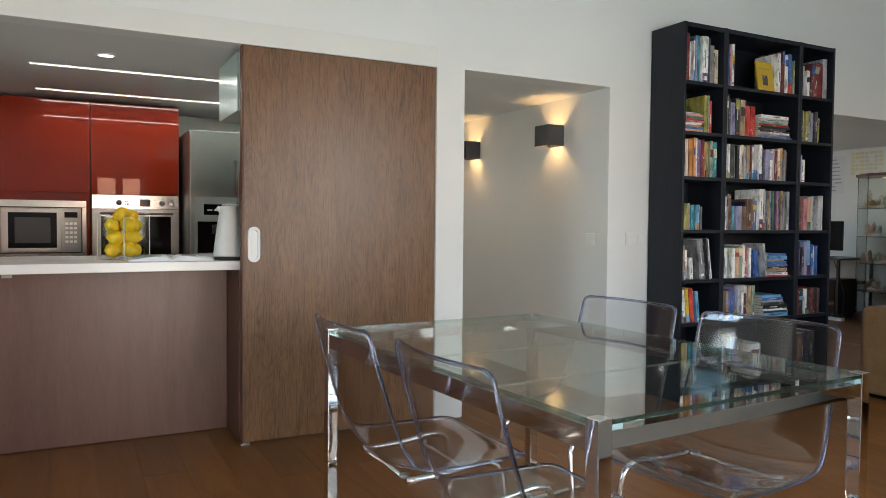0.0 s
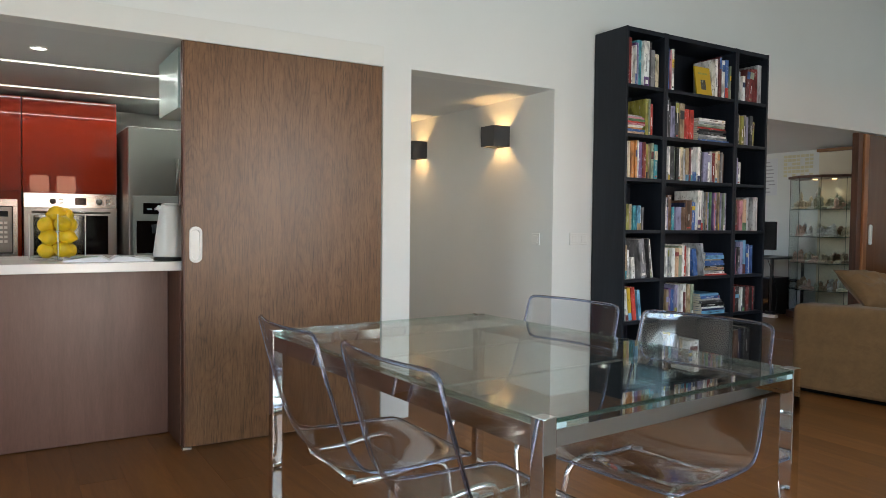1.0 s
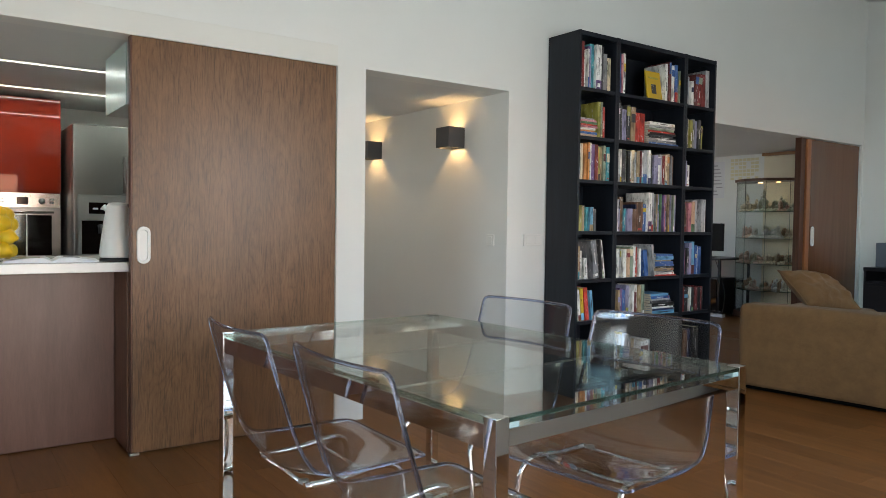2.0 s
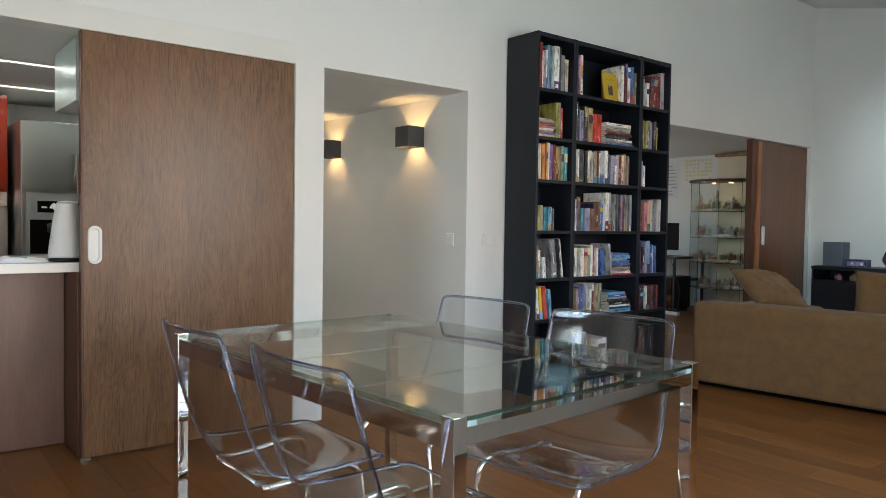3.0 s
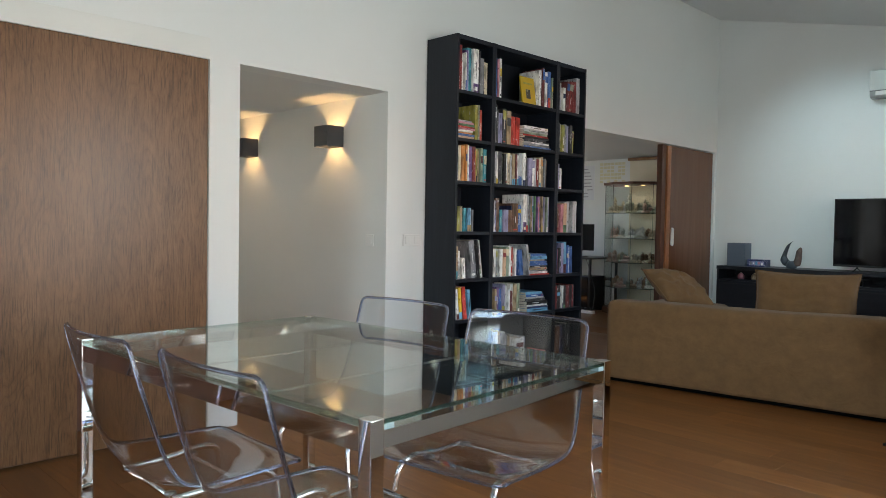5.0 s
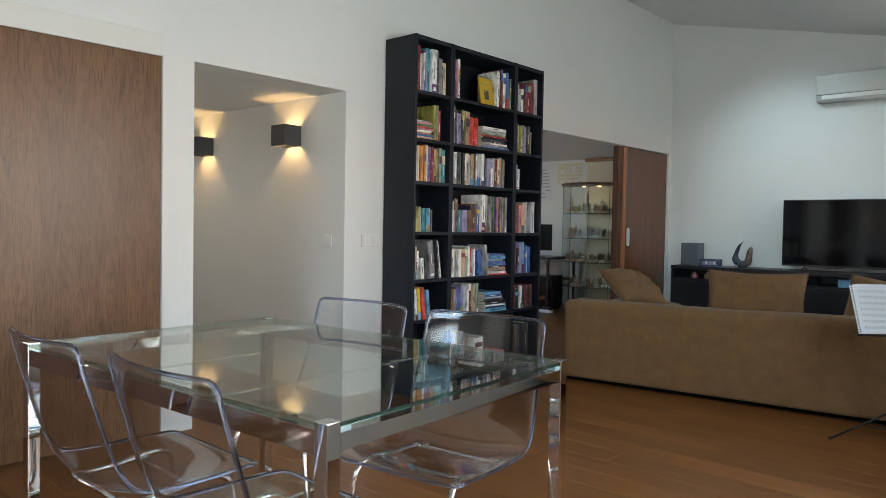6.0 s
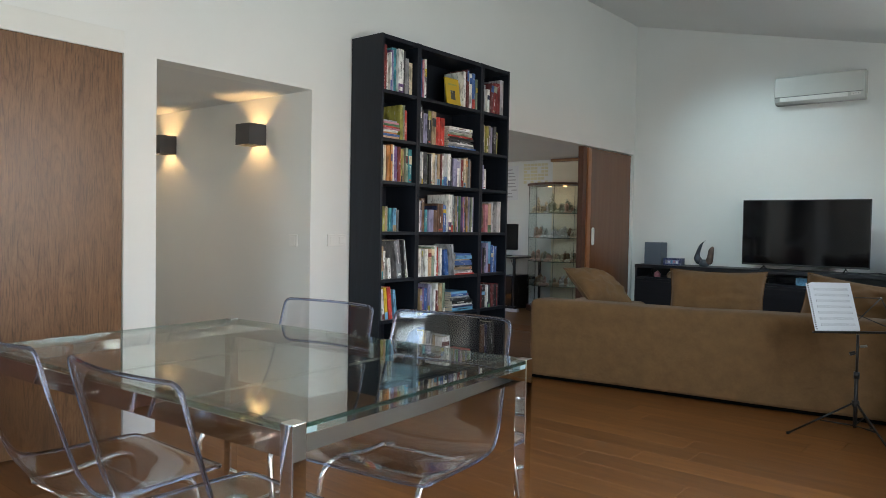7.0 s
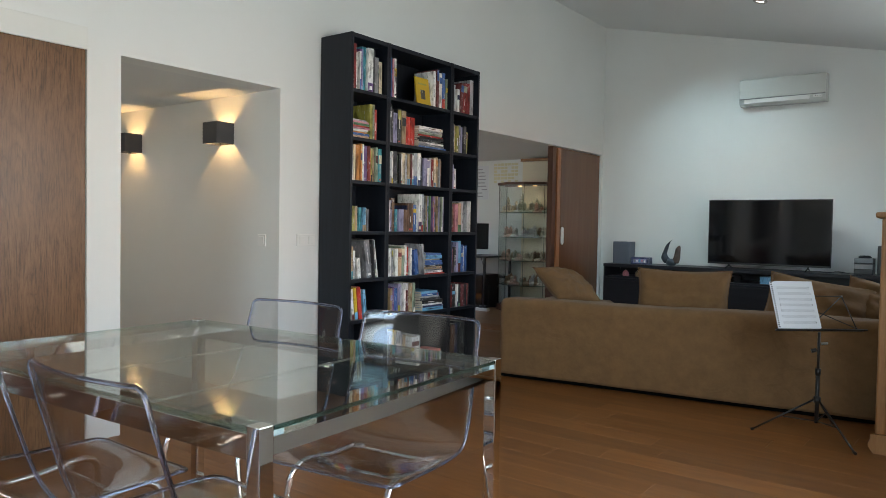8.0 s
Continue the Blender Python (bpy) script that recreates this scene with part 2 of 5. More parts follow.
M = {
    "wall": paint("wall_paint", (0.76, 0.77, 0.745), rough=0.7, vary=0.025, scale=1.2, grain=140, relief=0.1),
    "ceiling": paint("ceiling_paint", (0.72, 0.73, 0.72), rough=0.8, vary=0.02, scale=1.0, grain=120, relief=0.1),
    "trim": paint("trim_paint", (0.74, 0.74, 0.70), rough=0.45, vary=0.02),
    "door": wood("door_veneer", (0.080, 0.035, 0.0135), (0.152, 0.072, 0.029), (0.210, 0.104, 0.044), rough=0.36, spec=0.5, stretch=5, figure=8.0, cathedral=0.14, relief=0.2, fine=0.5, dash=0.42),
    "door_dark": wood("study_door_veneer", (0.128, 0.052, 0.022), (0.150, 0.062, 0.027), (0.168, 0.072, 0.032), rough=0.22, stretch=16, figure=2, relief=0.02, fine=0.25),
    "door_edge": wood("door_edge_wood", (0.22, 0.08, 0.025), (0.34, 0.13, 0.045), (0.44, 0.19, 0.075), rough=0.4),
    "panel": wood("counter_veneer", (0.096, 0.043, 0.029), (0.124, 0.058, 0.040), (0.152, 0.074, 0.052), rough=0.34, stretch=8, figure=3),
    "plank": wood("floor_plank", (0.132, 0.046, 0.0105), (0.194, 0.073, 0.0175), (0.246, 0.101, 0.027), rough=0.38, axis="Y", stretch=10, figure=5, per_piece=0.15, relief=0.1),
    "floor": wood("floor_wood", (0.10, 0.042, 0.012), (0.165, 0.072, 0.02), (0.22, 0.104, 0.032), rough=0.32, axis="Y", stretch=8, figure=5, relief=0.06),
    "pine": wood("pine_wood", (0.22, 0.095, 0.03), (0.3, 0.145, 0.052), (0.38, 0.2, 0.08), rough=0.4, stretch=10, figure=4),
    "blackwood": wood("black_brown_wood", (0.005, 0.0066, 0.0105), (0.009, 0.0115, 0.0175), (0.013, 0.0165, 0.025), rough=0.42, figure=4, spec=0.3),
    "console": wood("console_blackwood", (0.004, 0.004, 0.0065), (0.007, 0.007, 0.011), (0.012, 0.012, 0.018), rough=0.4, axis="Y", figure=4),
    "chrome": paint("chrome", (0.80, 0.79, 0.76), rough=-0.04, vary=0.02, relief=0.0, metal=1.0),
    "steel": paint("brushed_steel", (0.36, 0.355, 0.34), rough=0.3, vary=0.05, relief=0.03, metal=1.0),
    "steel_dark": paint("fridge_steel", (0.33, 0.34, 0.32), rough=0.36, vary=0.05, relief=0.03, metal=1.0),
    "red": paint("red_lacquer", (0.27, 0.019, 0.004), rough=0.45, vary=0.04, relief=0.0, coat=1.0, spec=0.1),
    "staff": paint("staff_ink", (0.4, 0.4, 0.43), rough=0.7),
    "satin": paint("satin_steel_paint", (0.34, 0.36, 0.34), rough=0.4, vary=0.04, metal=0.35),
    "steel_light": paint("polished_steel", (0.6, 0.59, 0.56), rough=0.2, vary=0.04, relief=0.02, metal=1.0),
    "hifi": paint("hifi_silver", (0.2, 0.2, 0.2), rough=0.45, vary=0.05),
    "kettle": paint("kettle_plastic", (0.7, 0.7, 0.66), rough=0.3, vary=0.03, relief=0.02),
    "white": paint("white_plastic", (0.78, 0.78, 0.75), rough=0.35, vary=0.02, relief=0.02),
    "worktop": paint("white_worktop", (0.76, 0.74, 0.70), rough=0.22, vary=0.02, relief=0.01),
    "black": paint("black_plastic", (0.012, 0.012, 0.013), rough=0.35, vary=0.1, relief=0.05),
    "black_gloss": paint("black_gloss", (0.003, 0.003, 0.004), rough=0.06, vary=0.05, relief=0.0),
    "dark_grey": paint("dark_grey_paint", (0.05, 0.052, 0.057), rough=0.45, vary=0.05),
    # matt black that paints the shadow gap below the sofa
    "gap_shade": paint("sofa_gap_shade", (0.003, 0.003, 0.003), rough=0.95, vary=0.1, spec=0.05),
    "grey": paint("speaker_grey", (0.10, 0.12, 0.15), rough=0.5, vary=0.05),
    "lamp_body": paint("lamp_body", (0.055, 0.056, 0.06), rough=0.5, vary=0.05),
    "glass": sheet("table_glass", (0.9, 0.955, 0.93), 0.13),
    "pad": paint("pale_rubber_pad", (0.17, 0.25, 0.27), rough=0.7, vary=0.05),
    "glass_edge": clear("table_glass_edge", (0.30, 0.50, 0.45), 1.5, 0.12),
    "glass_edge_pale": clear("table_glass_edge_pale", (0.84, 0.9, 0.84), 1.5, 0.15),
    "thin_glass": sheet("cabinet_glass", (0.965, 0.985, 0.975), 0.02),
    "acrylic": sheet("clear_acrylic", (0.955, 0.96, 0.97), 0.08, 0.01),
    "acrylic_edge": clear("clear_acrylic_rim", (0.5, 0.59, 0.84), 1.47, 0.0),
    "suede": cloth("tan_microfibre", (0.190, 0.103, 0.041), sheen=0.06),
    "cushion": cloth("cushion_microfibre", (0.185, 0.099, 0.038), sheen=0.06),
    "book_yellow": paint("yellow_book_cover", (0.58, 0.38, 0.02), rough=0.4, vary=0.08),
    "paper": paint("paper", (0.72, 0.73, 0.76), rough=0.7, vary=0.02),
    "page": paint("page_edges", (0.62, 0.57, 0.47), rough=0.8, vary=0.08, grain=400),
    "ink": paint("ink", (0.03, 0.03, 0.035), rough=0.7),
    "led": glow("led_strip", (1.0, 0.93, 0.82), 14.0),
    "warm_glow": glow("warm_lamp_glass", (1.0, 0.62, 0.28), 5.0),
    "spot_glow": glow("spot_glass", (1.0, 0.9, 0.75), 20.0),
    "roof_tile": paint("terracotta_tiles", (0.55, 0.27, 0.16), rough=0.8, vary=0.25, scale=6),
    "paving": paint("courtyard_paving", (0.17, 0.175, 0.17), rough=0.9, vary=0.2, scale=0.6),
    "render_wall": paint("house_render", (0.55, 0.5, 0.42), rough=0.9, vary=0.1),
    "lemon": paint("lemon_peel", (0.80, 0.5, 0.012), rough=0.42, vary=0.12, scale=18, grain=240, relief=0.35),
    "white_gloss": paint("white_gloss_plastic", (0.62, 0.64, 0.61), rough=0.12, vary=0.02, relief=0.0),
    "pale_gloss": paint("pale_green_glass", (0.60, 0.74, 0.68), rough=0.28, vary=0.02, relief=0.0),
    "door_edge_dark": wood("dark_red_wood", (0.06, 0.022, 0.012), (0.1, 0.038, 0.02), (0.14, 0.06, 0.032), rough=0.4),
    "cream_panel": paint("cream_panel", (0.76, 0.69, 0.53), rough=0.5, vary=0.03),
    "yellow_note": paint("yellow_note", (0.70, 0.65, 0.44), rough=0.8),
}


# ---- building blocks ----
def box(bm, a, b, bevel=0.0, seg=2):
    """A box from corner a to corner b, with rounded edges."""
    lo = [min(p, q) for p, q in zip(a, b)]
    hi = [max(p, q) for p, q in zip(a, b)]
    vs = [bm.verts.new((x, y, z)) for z in (lo[2], hi[2]) for y in (lo[1], hi[1]) for x in (lo[0], hi[0])]
    fs = [bm.faces.new([vs[i] for i in f]) for f in
          ((0, 2, 3, 1), (4, 5, 7, 6), (0, 1, 5, 4), (2, 6, 7, 3), (0, 4, 6, 2), (1, 3, 7, 5))]
    if bevel:
        edges = list({e for f in fs for e in f.edges})
        bmesh.ops.bevel(bm, geom=edges, offset=bevel, segments=seg, profile=0.5, affect="EDGES")
    return bm


def turned(bm, profile, steps=32, centre=(0, 0, 0)):
    """A body of revolution about z from (radius, height) pairs."""
    rings = []
    for r, z in profile:
        if r < 1e-5:
            rings.append([bm.verts.new((centre[0], centre[1], centre[2] + z))])
        else:
            rings.append([bm.verts.new((centre[0] + r * math.cos(2 * math.pi * i / steps),
                                        centre[1] + r * math.sin(2 * math.pi * i / steps), centre[2] + z)) for i in range(steps)])
    for p, q in zip(rings, rings[1:]):
        for i in range(steps):
            j = (i + 1) % steps
            if len(p) == 1 and len(q) > 1:
                bm.faces.new((p[0], q[j], q[i])).smooth = True
            elif len(q) == 1 and len(p) > 1:
                bm.faces.new((p[i], p[j], q[0])).smooth = True
            elif len(p) > 1:
                bm.faces.new((p[i], p[j], q[j], q[i])).smooth = True
    return bm


def tube(bm, points, radius, steps=10, closed=False):
    """A round bar along a line of points."""
    pts = [Vector(p) for p in points]
    n = len(pts)
    rings, ref = [], None
    for i, p in enumerate(pts):
        a = pts[i - 1] if (i or closed) else p
        b = pts[(i + 1) % n] if (i < n - 1 or closed) else p
        d = (b - a).normalized()
        if ref is None:
            ref = Vector((0, 0, 1)) if abs(d.z) < 0.9 else Vector((1, 0, 0))
        side = d.cross(ref).normalized()
        up = side.cross(d).normalized()
        ref = up
        rings.append([bm.verts.new(p + radius * (math.cos(2 * math.pi * k / steps) * side + math.sin(2 * math.pi * k / steps) * up)) for k in range(steps)])
    pairs = list(zip(rings, rings[1:])) + ([(rings[-1], rings[0])] if closed else [])
    for p, q in pairs:
        for k in range(steps):
            bm.faces.new((p[k], p[(k + 1) % steps], q[(k + 1) % steps], q[k])).smooth = True
    if not closed:
        bm.faces.new(rings[0][::-1])
        bm.faces.new(rings[-1])
    return bm


def mesh_of(name, bm, material):
    bmesh.ops.recalc_face_normals(bm, faces=bm.faces)
    me = bpy.data.meshes.new(name)
    bm.to_mesh(me)
    bm.free()
    me.materials.append(material)
    return me


def part(name, bm, material, parent=None, label=""):
    ob = new(name, mesh_of(name, bm, M[material] if isinstance(material, str) else material))
    if parent:
        ob.parent = parent
    return tagged(ob, label)


def thing(name, label, category, m=None, group="", kind=""):
    ob = new(name)
    ob.empty_display_size = 0.1
    if m is not None:
        ob.matrix_world = m
    return tagged(ob, label, category, group, kind)


def slab(name, a, b, material, parent=None, bevel=0.003, label="", seg=2):
    return part(name, box(bmesh.new(), a, b, bevel, seg), material, parent, label)


def structure(name, boxes, material, label, category, bevel=0.0):
    bm = bmesh.new()
    for a, b in boxes:
        box(bm, a, b, bevel)
    return tagged(part(name, bm, material), label, category, kind="structure")


# ---- the large structure ----
WALL, HEAD = 3.6, 2.0          # front of the long wall, height of its openings
KX0, KX1 = -1.2, 2.07          # kitchen opening
HX0, HX1 = 2.245, 3.306        # hall opening
SX0, SX1 = 5.25, 8.06          # study opening
TVX = 8.1                      # television wall
BACK = -0.34                   # window wall
LEFT = -2.6
TOP = 3.62


def ceiling_height(y):
    return 3.47 - 0.225 * (WALL - y)


structure("wall_north", [
    ((LEFT, WALL, 0), (KX0, WALL + 0.15, TOP)), ((KX0, WALL, HEAD), (KX1, WALL + 0.15, TOP)),
    ((KX1, WALL, 0), (HX0, WALL + 0.15, TOP)), ((HX0, WALL, HEAD), (HX1, WALL + 0.15, TOP)),
    ((HX1, WALL, 0), (SX0, WALL + 0.15, TOP)), ((SX0, WALL, HEAD), (SX1, WALL + 0.15, TOP)),
    ((SX1, WALL, 0), (TVX, WALL + 0.15, TOP))], "wall", "long white painted wall with three openings", "wall")
structure("wall_east", [((TVX, BACK, 0), (TVX + 0.15, WALL + 0.15, TOP))], "wall", "white painted wall behind the television", "wall")
structure("wall_west", [((LEFT - 0.15, BACK, 0), (LEFT, 0.95, TOP)), ((LEFT - 0.15, 2.65, 0), (LEFT, WALL + 0.15, TOP)), ((LEFT - 0.15, 0.95, 2.35), (LEFT, 2.65, TOP)), ((LEFT - 0.15, 0.95, 0), (LEFT, 2.65, 0.65))], "wall", "white painted end wall with one assumed window", "wall")
WINDOWS = ((-2.45, -1.25, 2.2), (0.58, 1.31, 1.85), (2.2, 3.3, 2.2), (5.6, 6.9, 2.2))
solid, x_at = [], LEFT
for w0, w1, head in WINDOWS:
    solid += [((x_at, BACK - 0.2, 0), (w0, BACK, 2.6)), ((w0, BACK - 0.2, head), (w1, BACK, 2.6)), ((w0, BACK - 0.2, 0), (w1, BACK, 0.08 if w1 - w0 < 0.8 else 0.85))]
    x_at = w1
solid.append(((x_at, BACK - 0.2, 0), (TVX, BACK, 2.6)))
structure("wall_south", solid, "wall", "white painted wall with tall windows", "wall")
for i, (w0, w1, head) in enumerate(WINDOWS):
    win = thing("window_%d" % (i + 1), "white framed tall double window", "window", kind="structure")
    bm = bmesh.new()
    for a, b in (((w0, 0.85), (w1, 0.91)), ((w0, head - 0.07), (w1, head)), ((w0, 0.91), (w0 + 0.06, head - 0.07)), ((w1 - 0.06, 0.91), (w1, head - 0.07)),
                 (((w0 + w1) / 2 - 0.05, 0.91), ((w0 + w1) / 2 + 0.05, head - 0.07))):
        box(bm, (a[0], BACK - 0.14, a[1]), (b[0], BACK - 0.08, b[1]))
    part("window_frame", bm, "trim", win)

bm = bmesh.new()
ys = (BACK - 0.2, WALL + 0.15)
for y0, y1 in zip(ys, ys[1:]):
    lo = [bm.verts.new((x, y, ceiling_height(y))) for x, y in ((LEFT - 0.15, y0), (TVX + 0.15, y0), (TVX + 0.15, y1), (LEFT - 0.15, y1))]
    hi = [bm.verts.new(v.co + Vector((0, 0, 0.2))) for v in lo]
    for f in (lo[::-1], hi, *([lo[k], lo[(k + 1) % 4], hi[(k + 1) % 4], hi[k]] for k in range(4))):
        bm.faces.new(f)
tagged(part("ceiling", bm, "ceiling"), "white sloping ceiling of the living room", "ceiling", kind="structure")
structure("floor", [((LEFT - 0.15, BACK - 0.2, -0.15), (9.4, 7.2, -0.003))], "floor", "reddish brown wooden floor with long boards", "floor")

# kitchen shell, hall shell, study shell
KTOP, KY = 2.03, 5.95
structure("kitchen_wall", [((LEFT - 0.15, WALL + 0.15, 0), (LEFT, 6.7, 2.3)), ((LEFT, 6.58, 0), (2.05, 6.7, 2.3)), ((1.95, WALL + 0.15, 0), (2.05, 6.58, 2.3))],
          "wall", "white painted kitchen walls", "wall")
structure("kitchen_ceiling", [((LEFT, WALL + 0.15, KTOP), (1.95, 6.58, KTOP + 0.15))], "ceiling", "white plaster kitchen ceiling with light strips", "ceiling")
structure("hall_wall", [((HX1, WALL + 0.15, 0), (HX1 + 0.12, 6.2, 2.2)), ((2.05, 6.1, 0), (HX1, 6.2, 2.2))],
          "wall", "white hall wall with lamps", "wall")
structure("hall_ceiling", [((2.05, WALL + 0.15, HEAD), (HX1, 6.1, HEAD + 0.15))], "ceiling", "white hall ceiling", "ceiling")
STX, STTOP = 9.2, 2.12
structure("study_wall", [((STX, WALL + 0.15, 0), (STX + 0.12, 7.1, 2.3)), ((TVX + 0.15, WALL + 0.03, 0), (STX + 0.12, WALL + 0.15, 2.3)),
                         ((5.1, WALL + 0.15, 0), (5.22, 7.1, 2.3)),
                         ((5.22, 7.0, 0), (6.3, 7.1, 2.3)), ((7.7, 7.0, 0), (STX, 7.1, 2.3)), ((6.3, 7.0, 0), (7.7, 7.1, 0.8)), ((6.3, 7.0, 2.0), (7.7, 7.1, 2.3))],
          "wall", "off-white painted study walls", "wall")
structure("study_ceiling", [((5.22, WALL + 0.15, STTOP), (STX, 7.0, STTOP + 0.15))], "ceiling", "white study ceiling", "ceiling")

# casing over the kitchen opening
structure("trim", [((LEFT, WALL - 0.012, HEAD - 0.008), (KX1 - 0.006, WALL - 0.0005, HEAD + 0.105))], "trim", "white painted board over the sliding door", "trim", 0.002)
structure("door_jamb", [((KX1 - 0.006, WALL - 0.008, 0.0), (KX1 + 0.004, WALL + 0.08, HEAD + 0.002))], "trim", "white painted jamb beside the sliding door", "trim")


# ---- sliding doors ----
def pull(parent, x, z, high, wide, y):
    """A recessed white oval pull."""
    bm = bmesh.new()
    def ring(w, h, yy):
        out = []
        for k in range(40):
            a = 2 * math.pi * k / 40
            out.append(bm.verts.new((x + w / 2 * math.cos(a), yy, z + (h - w) / 2 * (1 if math.sin(a) > 1e-6 else -1 if math.sin(a) < -1e-6 else 0) + w / 2 * math.sin(a))))
        return out
    rings = [ring(wide, high, y), ring(wide, high, y - 0.008), ring(wide * 0.94, high * 0.985, y - 0.0105), ring(wide * 0.60, high * 0.84, y - 0.010), ring(wide * 0.52, high * 0.80, y - 0.002)]
    for p, q in zip(rings, rings[1:]):
        for k in range(40):
            bm.faces.new((p[k], p[(k + 1) % 40], q[(k + 1) % 40], q[k]))
    bm.faces.new(rings[-1])
    return part("door_pull", bm, "white", parent, "white oval recessed pull")


kd = thing("door_1", "brown wood-veneer sliding door half closing the kitchen", "door", kind="structure")
slab("door_leaf", (1.0, WALL + 0.006, 0.012), (KX1 - 0.008, WALL + 0.046, HEAD - 0.006), "door", kd, 0.002)
slab("door_edging", (0.992, WALL + 0.004, 0.012), (0.9995, WALL + 0.048, HEAD - 0.006), "door_edge_dark", kd, 0.001, "dark reddish solid wood edge")
slab("floor_guide", (0.985, WALL + 0.0, 0.0), (1.03, WALL + 0.04, 0.011), "steel", kd, 0.001)
pull(kd, 1.05, 1.008, 0.178, 0.062, WALL + 0.006)

sd = thing("door_2", "dark brown wooden sliding door of the study", "door", kind="structure")
slab("door_leaf", (7.103, WALL + 0.02, 0.01), (SX1 - 0.012, WALL + 0.06, HEAD - 0.012), "door_dark", sd, 0.002)
slab("door_edging", (7.03, WALL + 0.012, 0.01), (7.102, WALL + 0.07, HEAD - 0.012), "door_edge", sd, 0.004, "reddish solid wood edge post")
slab("door_post", (6.95, WALL + 0.03, 0.002), (7.029, WALL + 0.09, HEAD - 0.004), "door_edge_dark", sd, 0.003, "dark reddish wooden post")
pull(sd, 7.165, 1.06, 0.19, 0.05, WALL + 0.02)


# ---- dining table and clear chairs ----
def dining_table():
    m = pose(1.578, 1.806, 0, 0, 0, 3.65)
    t = thing("dining_table", "chrome dining table with a clear glass top", "table", m)
    W, L, H, leg = 0.482, 0.714, 0.738, 0.038
    for sx in (-1, 1):
        for sy in (-1, 1):
            slab("leg", (sx * W, sy * L, 0), (sx * (W - leg), sy * (L - leg), H), "chrome", t, 0.0025, seg=3)
    # square tubes: a narrow gap under the glass along the short sides, none along the long ones
    for s in (-1, 1):
        slab("rail", (-W + leg + 0.0005, s * (L - 0.002), H - 0.062), (W - leg - 0.0005, s * (L - 0.036), H - 0.026), "chrome", t, 0.0003, seg=1)
        slab("rail", (s * (W - 0.002), -L + leg + 0.0005, H - 0.070), (s * (W - 0.036), L - leg - 0.0005, H - 0.018), "chrome", t, 0.0003, seg=1)
    for y in (-0.2, 0.24):
        slab("crossbar", (-W + 0.037, y - 0.003, H - 0.05), (W - 0.037, y + 0.003, H - 0.044), "steel", t, 0.001, "thin steel bar under the glass")
    part("glass_top", box(bmesh.new(), (-W + leg + 0.002, -L + 0.004, H - 0.0125), (W - leg - 0.002, L - 0.004, H - 0.003)), "glass", t, "clear greenish glass top")
    side = [box(bmesh.new(), (s * (W - 0.004), -L + leg + 0.002, H - 0.0125), (s * (W - leg - 0.0015), L - leg - 0.002, H - 0.003)) for s in (-1, 1)]
    for bm in side:
        part("glass_margin", bm, "glass", t)
    for s in (-1, 1):
        slab("glass_edge", (-W + leg + 0.001, s * (L - 0.0035), H - 0.0125), (W - leg - 0.001, s * (L - 0.001), H - 0.003), "glass_edge", t, 0, "green polished edge of the glass")
        # same pane: the long edges' brighter look is put into a paler colour
        slab("glass_edge", (s * (W - 0.0035), -L + leg + 0.001, H - 0.0125), (s * (W - 0.001), L - leg - 0.001, H - 0.003), "glass_edge_pale", t, 0, "green polished edge of the glass")
        for q in (-1, 1):
            slab("corner_pad", (s * (W - leg - 0.001), q * (L - 0.003), H - 0.0255), (s * (W - leg - 0.03), q * (L - 0.03), H - 0.0128), "pad", t, 0.001, "pale blue-green rubber pad under the glass")
    return t


dining_table()


def smooth_line(points, n):
    """n points along a smooth curve through the given ones (Catmull-Rom)."""
    P = [np.array(p, float) for p in points]
    P = [2 * P[0] - P[1], *P, 2 * P[-1] - P[-2]]
    out, spans = [], len(P) - 3
    for k in range(n):
        u = k / (n - 1) * spans
        i = min(int(u), spans - 1)
        f = u - i
        a, b, c, d = P[i:i + 4]
        out.append(0.5 * ((2 * b) + (c - a) * f + (2 * a - 5 * b + 4 * c - d) * f * f + (3 * b - a - 3 * c + d) * f ** 3))
    return np.array(out)


